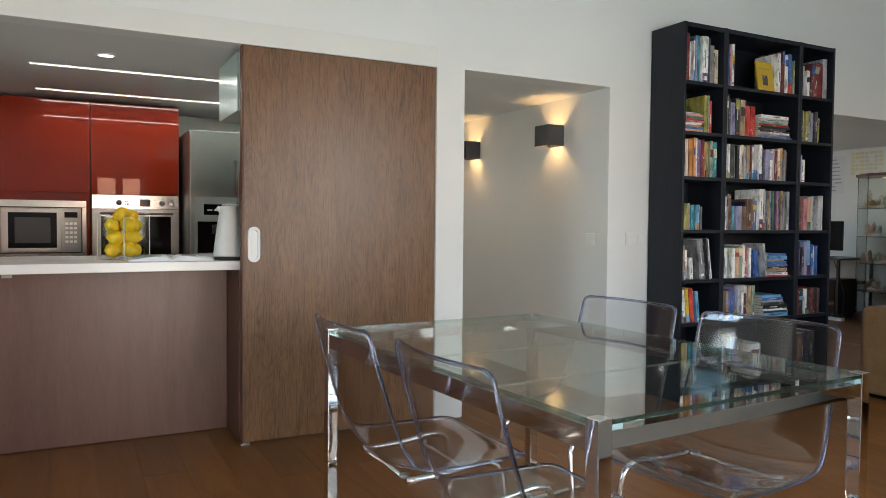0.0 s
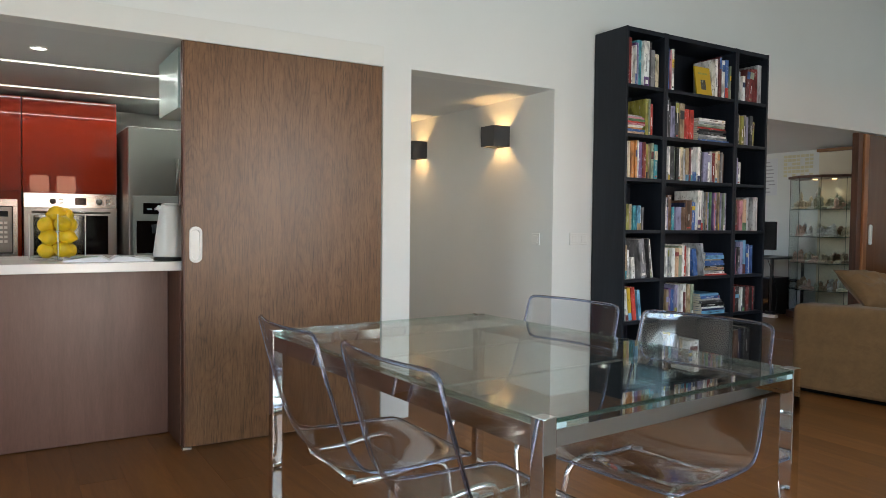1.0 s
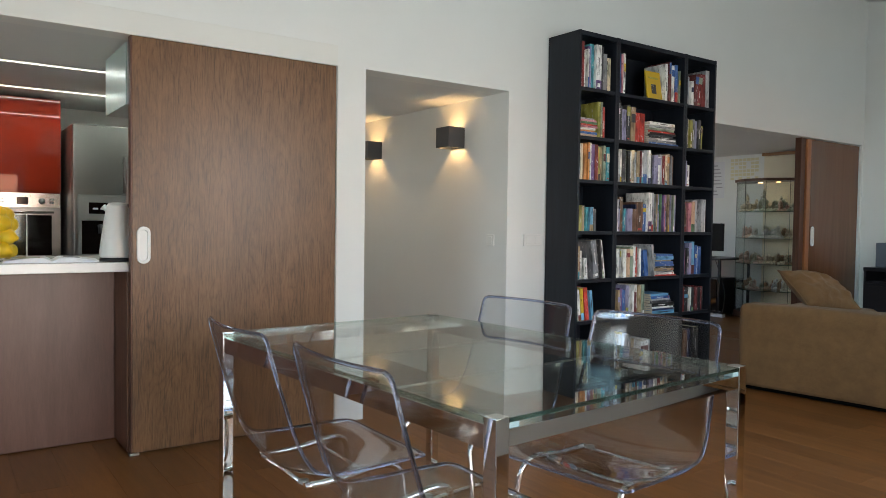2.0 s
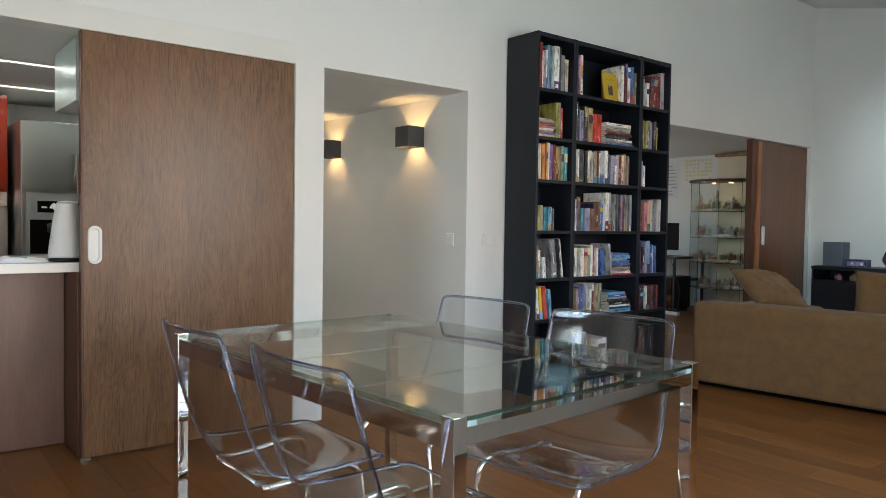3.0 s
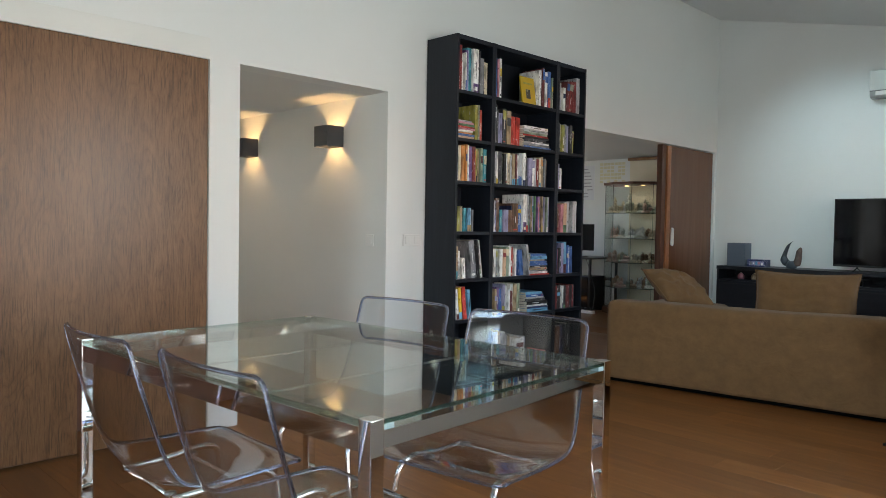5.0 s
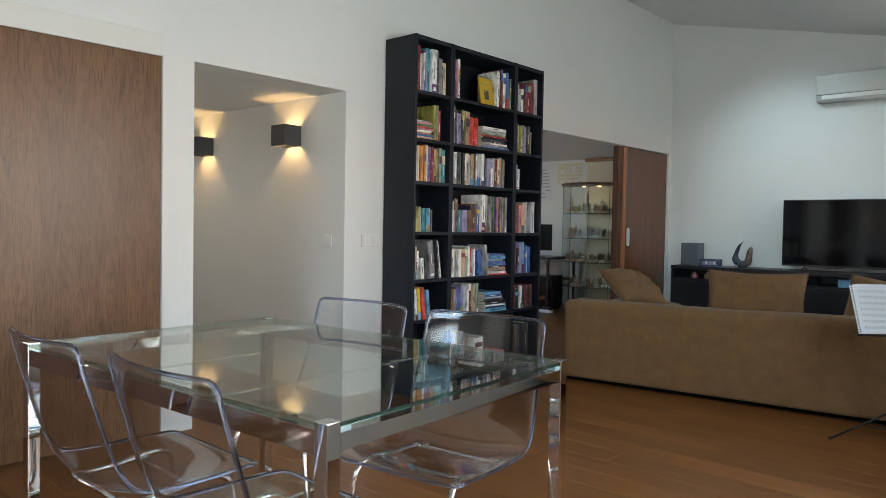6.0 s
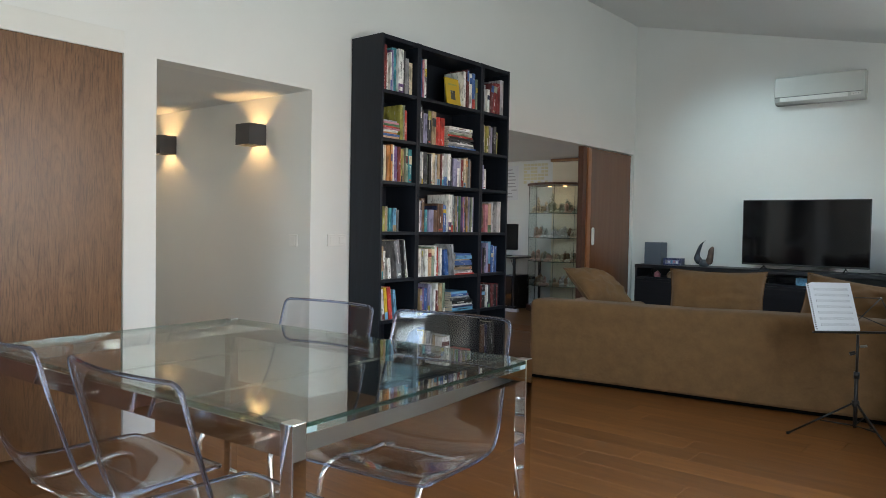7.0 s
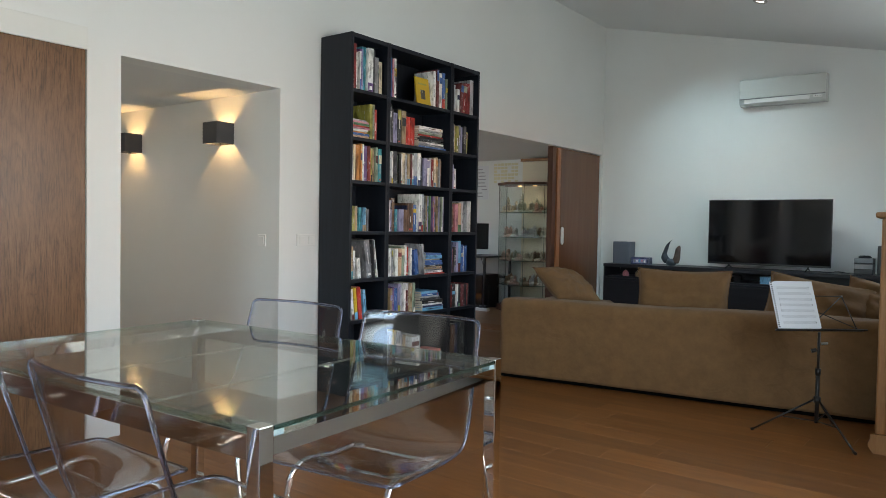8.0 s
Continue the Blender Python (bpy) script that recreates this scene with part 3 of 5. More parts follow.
def clear_chair(m):
    """One bent shell, back and seat in one, on a chromed cantilever frame. It faces +x; its back's top is over x = 0."""
    t = thing("dining_chair", "transparent acrylic shell chair on a chromed frame", "chair", m, group="chairs round the table")
    nu, nv, thick = 72, 28, 0.007
    # the shell's side edge as (forward, up), its half width, and how far the middle sags behind and below that edge
    prof = smooth_line([(0.024, 0.822), (0.051, 0.722), (0.082, 0.617), (0.108, 0.535), (0.136, 0.474), (0.18, 0.428), (0.277, 0.416), (0.41, 0.416), (0.51, 0.416), (0.548, 0.410)], nu)
    half = smooth_line([(0.236,), (0.239,), (0.243,), (0.247,), (0.252,), (0.256,), (0.258,), (0.254,), (0.246,), (0.24,)], nu)[:, 0]
    sag = smooth_line([(0.030, 0.0), (0.032, 0.0), (0.034, 0.002), (0.034, 0.010), (0.030, 0.026), (0.016, 0.036), (0.0, 0.034), (0.0, 0.022), (0.0, 0.008), (0.0, 0.002)], nu)
    # more steps at the rounded ends
    pick = 0.5 - 0.5 * np.cos(np.linspace(0, np.pi, nu))
    pick = (0.55 * pick + 0.45 * np.linspace(0, 1, nu)) * (nu - 1)
    prof = np.stack([np.interp(pick, np.arange(nu), prof[:, k]) for k in (0, 1)], axis=1)
    half = np.interp(pick, np.arange(nu), half)
    sag = np.stack([np.interp(pick, np.arange(nu), sag[:, k]) for k in (0, 1)], axis=1)
    run = np.concatenate([[0], np.cumsum(np.linalg.norm(np.diff(prof, axis=0), axis=1))])
    grid = np.zeros((nu, nv, 3))
    for i in range(nu):
        r = 0.026
        end = min(run[i], run[-1] - run[i])
        w = half[i] - (r - math.sqrt(max(0, r * r - (r - end) ** 2)) if end < r else 0)
        for j in range(nv):
            v = -1 + 2 * j / (nv - 1)
            bend = 1 - v * v
            grid[i, j] = (prof[i][0] - bend * sag[i][0], v * w, prof[i][1] - bend * sag[i][1])
    du, dv = np.gradient(grid, axis=0), np.gradient(grid, axis=1)
    n = np.cross(du, dv)
    n /= np.linalg.norm(n, axis=2, keepdims=True) + 1e-9
    bm = bmesh.new()
    layers = [[[bm.verts.new(grid[i, j] + s * n[i, j] * thick / 2) for j in range(nv)] for i in range(nu)] for s in (-1, 1)]
    for L in layers:
        for i in range(nu - 1):
            for j in range(nv - 1):
                bm.faces.new((L[i][j], L[i + 1][j], L[i + 1][j + 1], L[i][j + 1])).smooth = True
    rim = [(i, 0) for i in range(nu)] + [(nu - 1, j) for j in range(1, nv)] + [(i, nv - 1) for i in range(nu - 2, -1, -1)] + [(0, j) for j in range(nv - 2, 0, -1)]
    for a, b in zip(rim, rim[1:] + rim[:1]):
        bm.faces.new((layers[0][a[0]][a[1]], layers[0][b[0]][b[1]], layers[1][b[0]][b[1]], layers[1][a[0]][a[1]]))
    part("shell", bm, "acrylic", t, "clear acrylic back and seat in one piece")
    part("rim", tube(bmesh.new(), [grid[a] for a in rim], 0.0054, 8, closed=True), "acrylic_edge", t, "thick rounded bluish edge of the shell")
    for s in (-1, 1):
        pts = smooth_line([(0.17, s * 0.17, 0.368), (0.30, s * 0.17, 0.370), (0.43, s * 0.172, 0.385), (0.485, s * 0.178, 0.36), (0.497, s * 0.19, 0.29), (0.50, s * 0.212, 0.15),
                           (0.49, s * 0.225, 0.03), (0.45, s * 0.228, 0.0105), (0.3, s * 0.228, 0.0105), (0.02, s * 0.228, 0.0105)], 46)
        part("leg", tube(bmesh.new(), pts, 0.0105, 10), "chrome", t)
    part("floor_bar", tube(bmesh.new(), [(0.02, -0.217, 0.0105), (0.02, 0.217, 0.0105)], 0.0105, 10), "chrome", t)
    for x in (0.18, 0.38):
        part("seat_bar", tube(bmesh.new(), [(x, -0.165, 0.366), (x, 0.165, 0.366)], 0.007, 8), "chrome", t)
        for s in (-1, 1):
            part("fixing", turned(bmesh.new(), [(0, -0.004), (0.016, -0.004), (0.016, 0.004), (0.0, 0.006)], 16, (x, s * 0.14, 0.3745 + (0.004 if x > 0.3 else 0.0))), "steel", t, "round steel fixing under the seat")
    return t


chair = clear_chair(pose(0.9225, 2.028, 0, 0, 0, 0.4))
for px, py, turn in ((0.953, 1.436, 0.7), (2.208, 2.151, 186.0), (2.253, 1.551, 188.0)):
    copy_thing(chair, pose(px, py, 0, 0, 0, turn))


# ---- bookcases and books ----
ROWS = (2.033, 1.717, 1.433, 1.095, 0.775, 0.50, 0.08)
CASE_Y = 3.30


def bookcase(x, wide, label):
    t = thing("bookcase", label, "bookcase", pose(x, CASE_Y, 0), group="joined bookcases")
    h, d, k = 2.395, 0.29, 0.02
    for s in (0, wide - k):
        slab("side_panel", (s, 0, 0), (s + k, d, h), "blackwood", t, 0.0015)
    slab("top_panel", (k, 0.001, h - 0.03), (wide - k, d, h - 0.002), "blackwood", t, 0.001)
    slab("back_panel", (k, d - 0.006, 0.03), (wide - k, d - 0.001, h - 0.03), "blackwood", t, 0)
    slab("plinth", (k, 0.012, 0), (wide - k, 0.03, 0.06), "blackwood", t, 0.001)
    for z in ROWS:
        slab("shelf", (k, 0.003, z - 0.022), (wide - k, d - 0.007, z), "blackwood", t, 0.001)
    return t


CASES = ((3.642, 0.366, "narrow black-brown bookcase with books and gaps"), (4.009, 0.732, "wide black-brown bookcase packed with books"), (4.742, 0.366, "narrow black-brown bookcase with dark books"))
for x, w, label in CASES:
    bookcase(x, w, label)

INKS = {"white": (0.8, 0.79, 0.75), "cream": (0.66, 0.57, 0.39), "ltgrey": (0.42, 0.43, 0.44), "grey": (0.2, 0.2, 0.21), "dark": (0.045, 0.045, 0.05), "black": (0.012, 0.012, 0.013),
        "red": (0.5, 0.035, 0.02), "darkred": (0.2, 0.015, 0.013), "maroon": (0.13, 0.022, 0.022), "pink": (0.5, 0.2, 0.24), "orange": (0.55, 0.22, 0.05), "peach": (0.56, 0.36, 0.22),
        "tan": (0.36, 0.26, 0.15), "brown": (0.15, 0.075, 0.04), "yellow": (0.62, 0.42, 0.02), "olive": (0.33, 0.31, 0.06), "green": (0.1, 0.22, 0.1), "sage": (0.27, 0.33, 0.24),
        "teal": (0.05, 0.3, 0.36), "blue": (0.035, 0.11, 0.33), "ltblue": (0.14, 0.36, 0.55), "navy": (0.02, 0.03, 0.1), "purple": (0.14, 0.07, 0.2), "lav": (0.28, 0.27, 0.42)}
WORDS = {"ltgrey": "pale grey", "lav": "lavender", "sage": "sage green", "ltblue": "light blue", "darkred": "dark red", "navy": "navy blue", "dark": "charcoal", "tan": "tan brown"}
COVER = {k: printed("cover_" + k, c) for k, c in INKS.items()}
rng = random.Random(11)


def book(colour, thick, high, deep, m, lying=False):
    """A closed book: spine at y = 0 towards the room, pages behind; standing along z."""
    how = "lying flat in a stack" if lying else "standing upright on the shelf"
    t = thing("book", "%s %s book %s" % (WORDS.get(colour, colour), "hardback" if thick > 0.03 else "paperback", how), "book", m, group="books in the bookcases")
    b = 0.0022 if thick > 0.018 else 0.001
    bm = bmesh.new()
    box(bm, (0, 0, 0), (thick, b, high), 0.0006, 1)
    box(bm, (0, b, 0), (b, deep, high))
    box(bm, (thick - b, b, 0), (thick, deep, high))
    part("cover", bm, COVER[colour], t)
    g = 0.003 if thick > 0.018 else 0.0005
    part("page_block", box(bmesh.new(), (b + 0.0003, b + 0.0003, g), (thick - b - 0.0003, deep - g, high - g)), "page", t, "cream page block")
    # plain bars for the unreadable title on the spine
    if thick > 0.011 and rng.random() < 0.34:
        ink = COVER["white" if sum(INKS[colour]) < 0.75 else rng.choice(["dark", "navy", "maroon", "black"])]
        a = rng.uniform(0.25, 0.45)
        lo, hi = high * a, high * min(0.92, a + rng.uniform(0.2, 0.42))
        w = min(thick * 0.2, 0.005)
        part("title_bar", box(bmesh.new(), ((thick - w) / 2, -0.0006, lo), ((thick + w) / 2, 0.0003, hi)), ink, t, "unreadable title on the spine")
        if rng.random() < 0.5:
            part("title_bar", box(bmesh.new(), (thick * 0.2, -0.0006, high * 0.06), (thick * 0.8, 0.0003, high * (0.09 + 0.06 * rng.random()))), COVER[rng.choice(["white", "dark", "tan", "red", "cream"])], t, "small mark on the spine")
    if not lying and rng.random() < 0.4:
        a = rng.choice((0.0, 0.0, 0.55, 0.7))
        part("spine_band", box(bmesh.new(), (0.0004, -0.0004, high * a + 0.001), (thick - 0.0004, 0.0004, high * (a + rng.uniform(0.14, 0.3)))), COVER[rng.choice(list(INKS))], t, "coloured band on the spine")
    return t


def stand(case, row, spec, fill=0.9, start=0.004, lean=0.0):
    """Upright books from the left: colour:millimetres:height in cm[:lean in degrees]."""
    x0, wide, _ = CASES[case]
    x, z = x0 + 0.02 + start, ROWS[row] + 0.0005
    total = sum(float(word.split(":")[1]) for word in spec.split()) / 1000
    grow = ((wide - 0.04) * fill - start) / total
    for word in spec.split():
        bits = word.split(":")
        if bits[0] == "gap":
            x += float(bits[1]) / 1000 * grow
            continue
        th, hi = float(bits[1]) / 1000 * grow - 0.0012, float(bits[2]) / 100 * (1.07 if row == 0 else 1.0)
        tip = radians(float(bits[3]) if len(bits) > 3 else lean)
        th = max(0.006, th)
        deep = rng.uniform(0.15, 0.19) if hi < 0.24 else rng.uniform(0.19, 0.22)
        y = CASE_Y + rng.uniform(0.02, 0.05)
        shift = hi * math.sin(-tip) if tip < 0 else 0.0
        # tip > 0 leans to the right
        book(bits[0], th, hi * rng.uniform(0.985, 1.0), deep, Matrix.Translation((x + shift, y, z + (th * math.sin(abs(tip)) if tip > 0 else 0.0))) @ Matrix.Rotation(tip, 4, "Y"))
        x += th / math.cos(tip) + 0.0012
    return x


def stack(case, row, spec, left):
    """Flat books from the bottom up: colour:thickness:length of the spine in cm."""
    x0, wide, _ = CASES[case]
    z = ROWS[row] + 0.0005
    for word in spec.split():
        c, th, ln = word.split(":")
        th, ln = float(th) / 1000, float(ln) / 100
        m = Matrix.Translation((x0 + 0.02 + left + rng.uniform(0, 0.012) + ln, CASE_Y + rng.uniform(0.012, 0.035), z)) @ Matrix.Rotation(radians(-90), 4, "Y")
        # the book's height runs along -x, its thickness upwards
        book(c, th, ln, rng.uniform(0.16, 0.2), m, True)
        z += th + 0.0006


stand(0, 0, "ltgrey:15:21 darkred:24:28 white:12:23 maroon:14:24 white:10:24 purple:18:26 lav:10:26 teal:34:28 white:44:28 dark:10:27 grey:30:23 black:9:19 cream:34:21", 0.96)
stand(1, 0, "blue:30:26 pink:13:25 white:16:26 gap:330 white:20:25.5 maroon:18:27 white:22:25 dark:8:25 gap:8 blue:26:26 sage:12:22", 0.98)
stand(2, 0, "white:20:18 ltgrey:26:20 white:20:17 gap:3 maroon:24:22:5 gap:6 darkred:30:23:6 gap:14 darkred:34:24 ltgrey:30:27", 0.97)
stack(0, 1, "peach:14:15 blue:16:16 orange:12:15 white:14:15 pink:12:16 red:9:16 green:16:15 pink:13:15 ltgrey:12:14", 0.01)
stand(0, 1, "gap:178 olive:26:24 sage:14:24 white:9:22 red:18:21 maroon:10:20", 0.84)
stand(1, 1, "grey:26:25 black:20:27 dark:14:24 lav:36:22 dark:28:25 tan:36:24 gap:22 red:38:21 red:38:21", 0.46)
stack(1, 1, "blue:14:33 grey:16:31 white:12:29 black:12:30 dark:12:28 black:14:29 red:15:30 sage:16:28 ltgrey:18:29 white:22:28", 0.335)
stand(2, 1, "tan:16:21 dark:10:22 cream:14:22 olive:18:21 grey:22:22 lav:16:21 dark:20:22 gap:4 olive:26:18:3", 0.78)
stand(0, 2, "maroon:14:24 dark:8:24 white:26:24 cream:18:24 orange:30:24 orange:14:25 white:9:25 purple:30:24 darkred:26:24 orange:22:22 olive:24:23 tan:14:23 sage:22:24 teal:28:23", 0.96)
stand(1, 2, "white:18:22 ltgrey:14:22 white:20:23 dark:32:23 sage:12:21 black:20:22 white:22:22 cream:24:23 ltgrey:18:22 tan:26:23 maroon:12:23 white:14:22 ltgrey:30:24 white:22:24 dark:14:21 tan:12:22 lav:36:21 white:22:20 ltgrey:26:22 darkred:22:21 cream:18:22 tan:20:23 grey:14:22 brown:16:21", 0.92)
stand(2, 2, "lav:30:19 white:36:16 grey:12:12", 0.32)
stand(0, 3, "ltgrey:22:29 olive:20:17 tan:24:16 cream:14:17 teal:20:16 ltblue:26:16 white:22:16 grey:10:15", 0.60)
stand(1, 3, "ltgrey:18:22 white:14:22 lav:20:22 brown:34:24 teal:16:16 lav:42:16 brown:40:16 navy:10:19 brown:50:21 blue:34:20 white:30:28 ltgrey:22:28 " + " ".join("%s:11:27" % c for c in "lav sage grey tan lav green pink purple sage pink lav tan green lav navy grey sage lav".split()), 0.96)
stand(2, 3, "brown:38:17 brown:12:20 pink:26:22 peach:32:23 ltgrey:34:24 gap:20 ltgrey:30:25 white:18:25", 0.94)
stand(0, 4, "purple:24:22 tan:14:22 white:36:19 gap:6 white:28:14:-4 gap:20 grey:46:26:-8 gap:26 dark:14:27:-8 white:24:26:-9", 0.82)
stand(1, 4, "cream:22:26 white:34:20 ltgrey:12:20 white:24:20 peach:32:20 sage:26:21 white:24:22 red:20:21 gap:6 white:14:20 gap:18 blue:32:19:-7 gap:20 ltgrey:16:23:-9 dark:12:23:-10", 0.62)
stack(1, 4, "red:9:24 white:16:23 grey:10:22 tan:20:22 black:12:20 blue:14:22 blue:20:20 tan:10:20 ltblue:26:20 blue:16:19", 0.425)
stand(2, 4, "navy:32:24 pink:26:19 dark:20:20 lav:30:24 ltblue:34:25 blue:22:22 white:18:21 blue:28:21", 0.82)
stand(0, 5, "ltblue:16:22 white:20:21:-6 yellow:26:22:-6 red:30:22:-7 white:10:20 gap:12 ltblue:22:20:-7", 0.50)
stand(1, 5, "ltgrey:26:20 olive:24:20 tan:22:19 purple:26:20 blue:30:19 lav:28:22 dark:14:20 ltgrey:30:21 white:22:18 maroon:12:17 white:26:22 tan:34:22 sage:26:22", 0.48)
stack(1, 5, "ltblue:26:25 navy:14:25 white:12:24 black:26:25 dark:18:24 ltgrey:12:20 blue:18:21 ltblue:16:20", 0.40)
stand(2, 5, "darkred:34:18 maroon:20:18 black:34:18 white:10:18 dark:30:18 maroon:26:18 black:32:18 darkred:20:18 black:22:18", 0.94)
stand(0, 6, "white:30:20 ltgrey:26:21 white:34:19 cream:26:22 white:20:20 dark:30:24", 0.60)
stand(1, 6, "white:20:26 dark:30:28 cream:22:30 yellow:18:31 white:36:30 grey:26:28 tan:30:26 gap:40 white:60:24 ltgrey:30:24", 0.62)
stack(1, 6, "red:20:22 orange:16:21 white:20:22 blue:20:21 ltblue:16:20 red:18:20", 0.45)
stand(2, 6, "dark:40:30 brown:36:28 navy:40:28 black:50:30", 0.70)


def facing_book():
    """A yellow book leaning with its cover to the room."""
    t = thing("book", "yellow book leaning with its cover facing the room", "book", pose(4.395, CASE_Y + 0.06, ROWS[0] + 0.002, -9, 0, 0), group="books in the bookcases")
    slab("cover", (0, 0, 0), (0.165, 0.012, 0.215), "book_yellow", t, 0.0015)
    slab("cover_picture", (0.05, -0.0012, 0.05), (0.10, 0.0005, 0.12), COVER["dark"], t, 0, "small dark cover picture")
    slab("title_bar", (0.03, -0.0012, 0.16), (0.13, 0.0005, 0.172), COVER["olive"], t, 0, "unreadable title on the cover")


facing_book()
ob_ = thing("book", "olive green book standing behind a flat stack", "book", pose(CASES[0][0] + 0.024, CASE_Y + 0.235, ROWS[1] + 0.002, -4, 0, 0), group="books in the bookcases")
slab("cover", (0, 0, 0), (0.185, 0.016, 0.25), COVER["olive"], ob_, 0.0015)
slab("title_bar", (0.03, -0.0012, 0.2), (0.15, 0.0005, 0.206), COVER["dark"], ob_, 0, "unreadable title on the cover")
postcard = thing("postcard", "small framed card leaning on the bookcase back", "card", pose(4.125, CASE_Y + 0.2, ROWS[0] + 0.002, -12, 0, 0))
slab("card", (0, 0, 0), (0.07, 0.004, 0.1), COVER["tan"], postcard, 0.0008)
slab("picture", (0.01, -0.001, 0.012), (0.06, 0.0005, 0.085), COVER["grey"], postcard, 0)


# ---- sofa and cushions ----
def sofa():
    t = thing("sofa", "long tan microfibre sofa with its back to the room", "sofa", pose(4.885, 2.93, 0, 0, 0, -82.8))
    L = 2.85
    bm = box(bmesh.new(), (0, 0, 0.030), (L, 0.26, 0.6))
    bmesh.ops.bevel(bm, geom=[e for e in bm.edges if max(v.co.z for v in e.verts) > 0.3], offset=0.05, segments=5, profile=0.5, affect="EDGES")
    for f in bm.faces:
        f.smooth = True
    bmesh.ops.subdivide_edges(bm, edges=[e for e in bm.edges if e.calc_length() > 0.3], cuts=24, use_grid_fill=True)
    for v in bm.verts:
        k = noise.noise(v.co * 2.1) * 0.010 + noise.noise(v.co * 6.0) * 0.004
        v.co += Vector((0, -k if v.co.y < 0.13 else k, (k * 1.2 if v.co.z > 0.4 else 0) + 0.018 * (v.co.x / L) * (1 if v.co.z > 0.3 else 0)))
    part("backrest", bm, "suede", t)
    arm = 0.62
    for s, e in ((0.01, arm - 0.01), (L - 0.27, L - 0.01)):
        bm = box(bmesh.new(), (s, 0.265, 0.05), (e, 1.0, 0.545), 0.05, 4)
        for f in bm.faces:
            f.smooth = True
        part("armrest", bm, "suede", t)
    part("seat_base", box(bmesh.new(), (arm, 0.265, 0.05), (L - 0.285, 1.0, 0.28), 0.02, 3), "suede", t)
    w = (L - 0.285 - arm) / 3
    for k in range(3):
        part("seat_cushion", box(bmesh.new(), (arm + k * w + 0.003, 0.265, 0.284), (arm + (k + 1) * w - 0.003, 0.99, 0.43), 0.04, 4), "suede", t)
    for x in (0.09, L / 2, L - 0.09):
        for y in (0.06, 0.92):
            slab("foot", (x - 0.03, y - 0.02, 0), (x + 0.03, y + 0.03, 0.05), "black", t, 0.004)
    # no real part: a black slab darkens the shaded gap above the floor
    slab("underframe", (0.015, 0.018, 0.004), (L - 0.015, 0.95, 0.0295), "gap_shade", t, 0.002, "black slab for the shadow gap under the sofa")


def cushion(label, m, w, h, puff, seed):
    """A soft square pillow with pointed corners and a seam; it stands along z."""
    n = 26
    bm = bmesh.new()
    sides = []
    for s in (-1, 1):
        g = []
        for i in range(n + 1):
            row = []
            for j in range(n + 1):
                u, v = -1 + 2 * i / n, -1 + 2 * j / n
                pinch = 1 - 0.085 * (1 - u * u) * abs(v) ** 3
                pin2 = 1 - 0.07 * (1 - v * v) * abs(u) ** 3
                p = max(0.0, (1 - abs(u) ** 2.6)) ** 0.55 * max(0.0, (1 - abs(v) ** 2.6)) ** 0.55
                d = puff * p * (1 + 0.22 * noise.noise(Vector((u * 1.7 + seed, v * 1.7, s)))) + 0.026 * p * noise.noise(Vector((u * 4 + seed, v * 4, s * 3)))
                row.append(bm.verts.new((u * w / 2 * pin2, s * d, h / 2 + v * h / 2 * pinch)))
            g.append(row)
        for i in range(n):
            for j in range(n):
                bm.faces.new((g[i][j], g[i + 1][j], g[i + 1][j + 1], g[i][j + 1])).smooth = True
        sides.append(g)
    bmesh.ops.remove_doubles(bm, verts=bm.verts, dist=0.0005)
    t = thing("cushion", label, "cushion", m, group="cushions on the sofa")
    part("cover", bm, "cushion", t)
    edge = [(-1, -1 + 2 * k / 14) for k in range(14)] + [(-1 + 2 * k / 14, 1) for k in range(14)] + [(1, 1 - 2 * k / 14) for k in range(14)] + [(1 - 2 * k / 14, -1) for k in range(14)]
    pts = [(u * w / 2 * (1 - 0.07 * (1 - v * v) * abs(u) ** 3), 0, h / 2 + v * h / 2 * (1 - 0.085 * (1 - u * u) * abs(v) ** 3)) for u, v in edge]
    part("seam", tube(bmesh.new(), pts, 0.004, 6, closed=True), "cushion", t, "sewn edge seam")


sofa()
S = pose(4.885, 2.93, 0, 0, 0, -82.8)
cushion("tan pillow tipped on its corner on the sofa arm", S @ pose(0.487, 0.474, 0.565, -56.9, 6.5, 62.2), 0.47, 0.42, 0.085, 1.0)
cushion("tan pillow propped against the sofa back", S @ pose(1.27, 0.36, 0.435, -12, 0, 2), 0.66, 0.43, 0.11, 4.0)
cushion("tan pillow slumped against the sofa back", S @ pose(2.10, 0.38, 0.432, -22, 8, -4), 0.66, 0.42, 0.12, 9.0)
cushion("tan pillow slumped against the sofa back", S @ pose(2.50, 0.44, 0.49, -30, 14, 4), 0.5, 0.36, 0.11, 13.0)


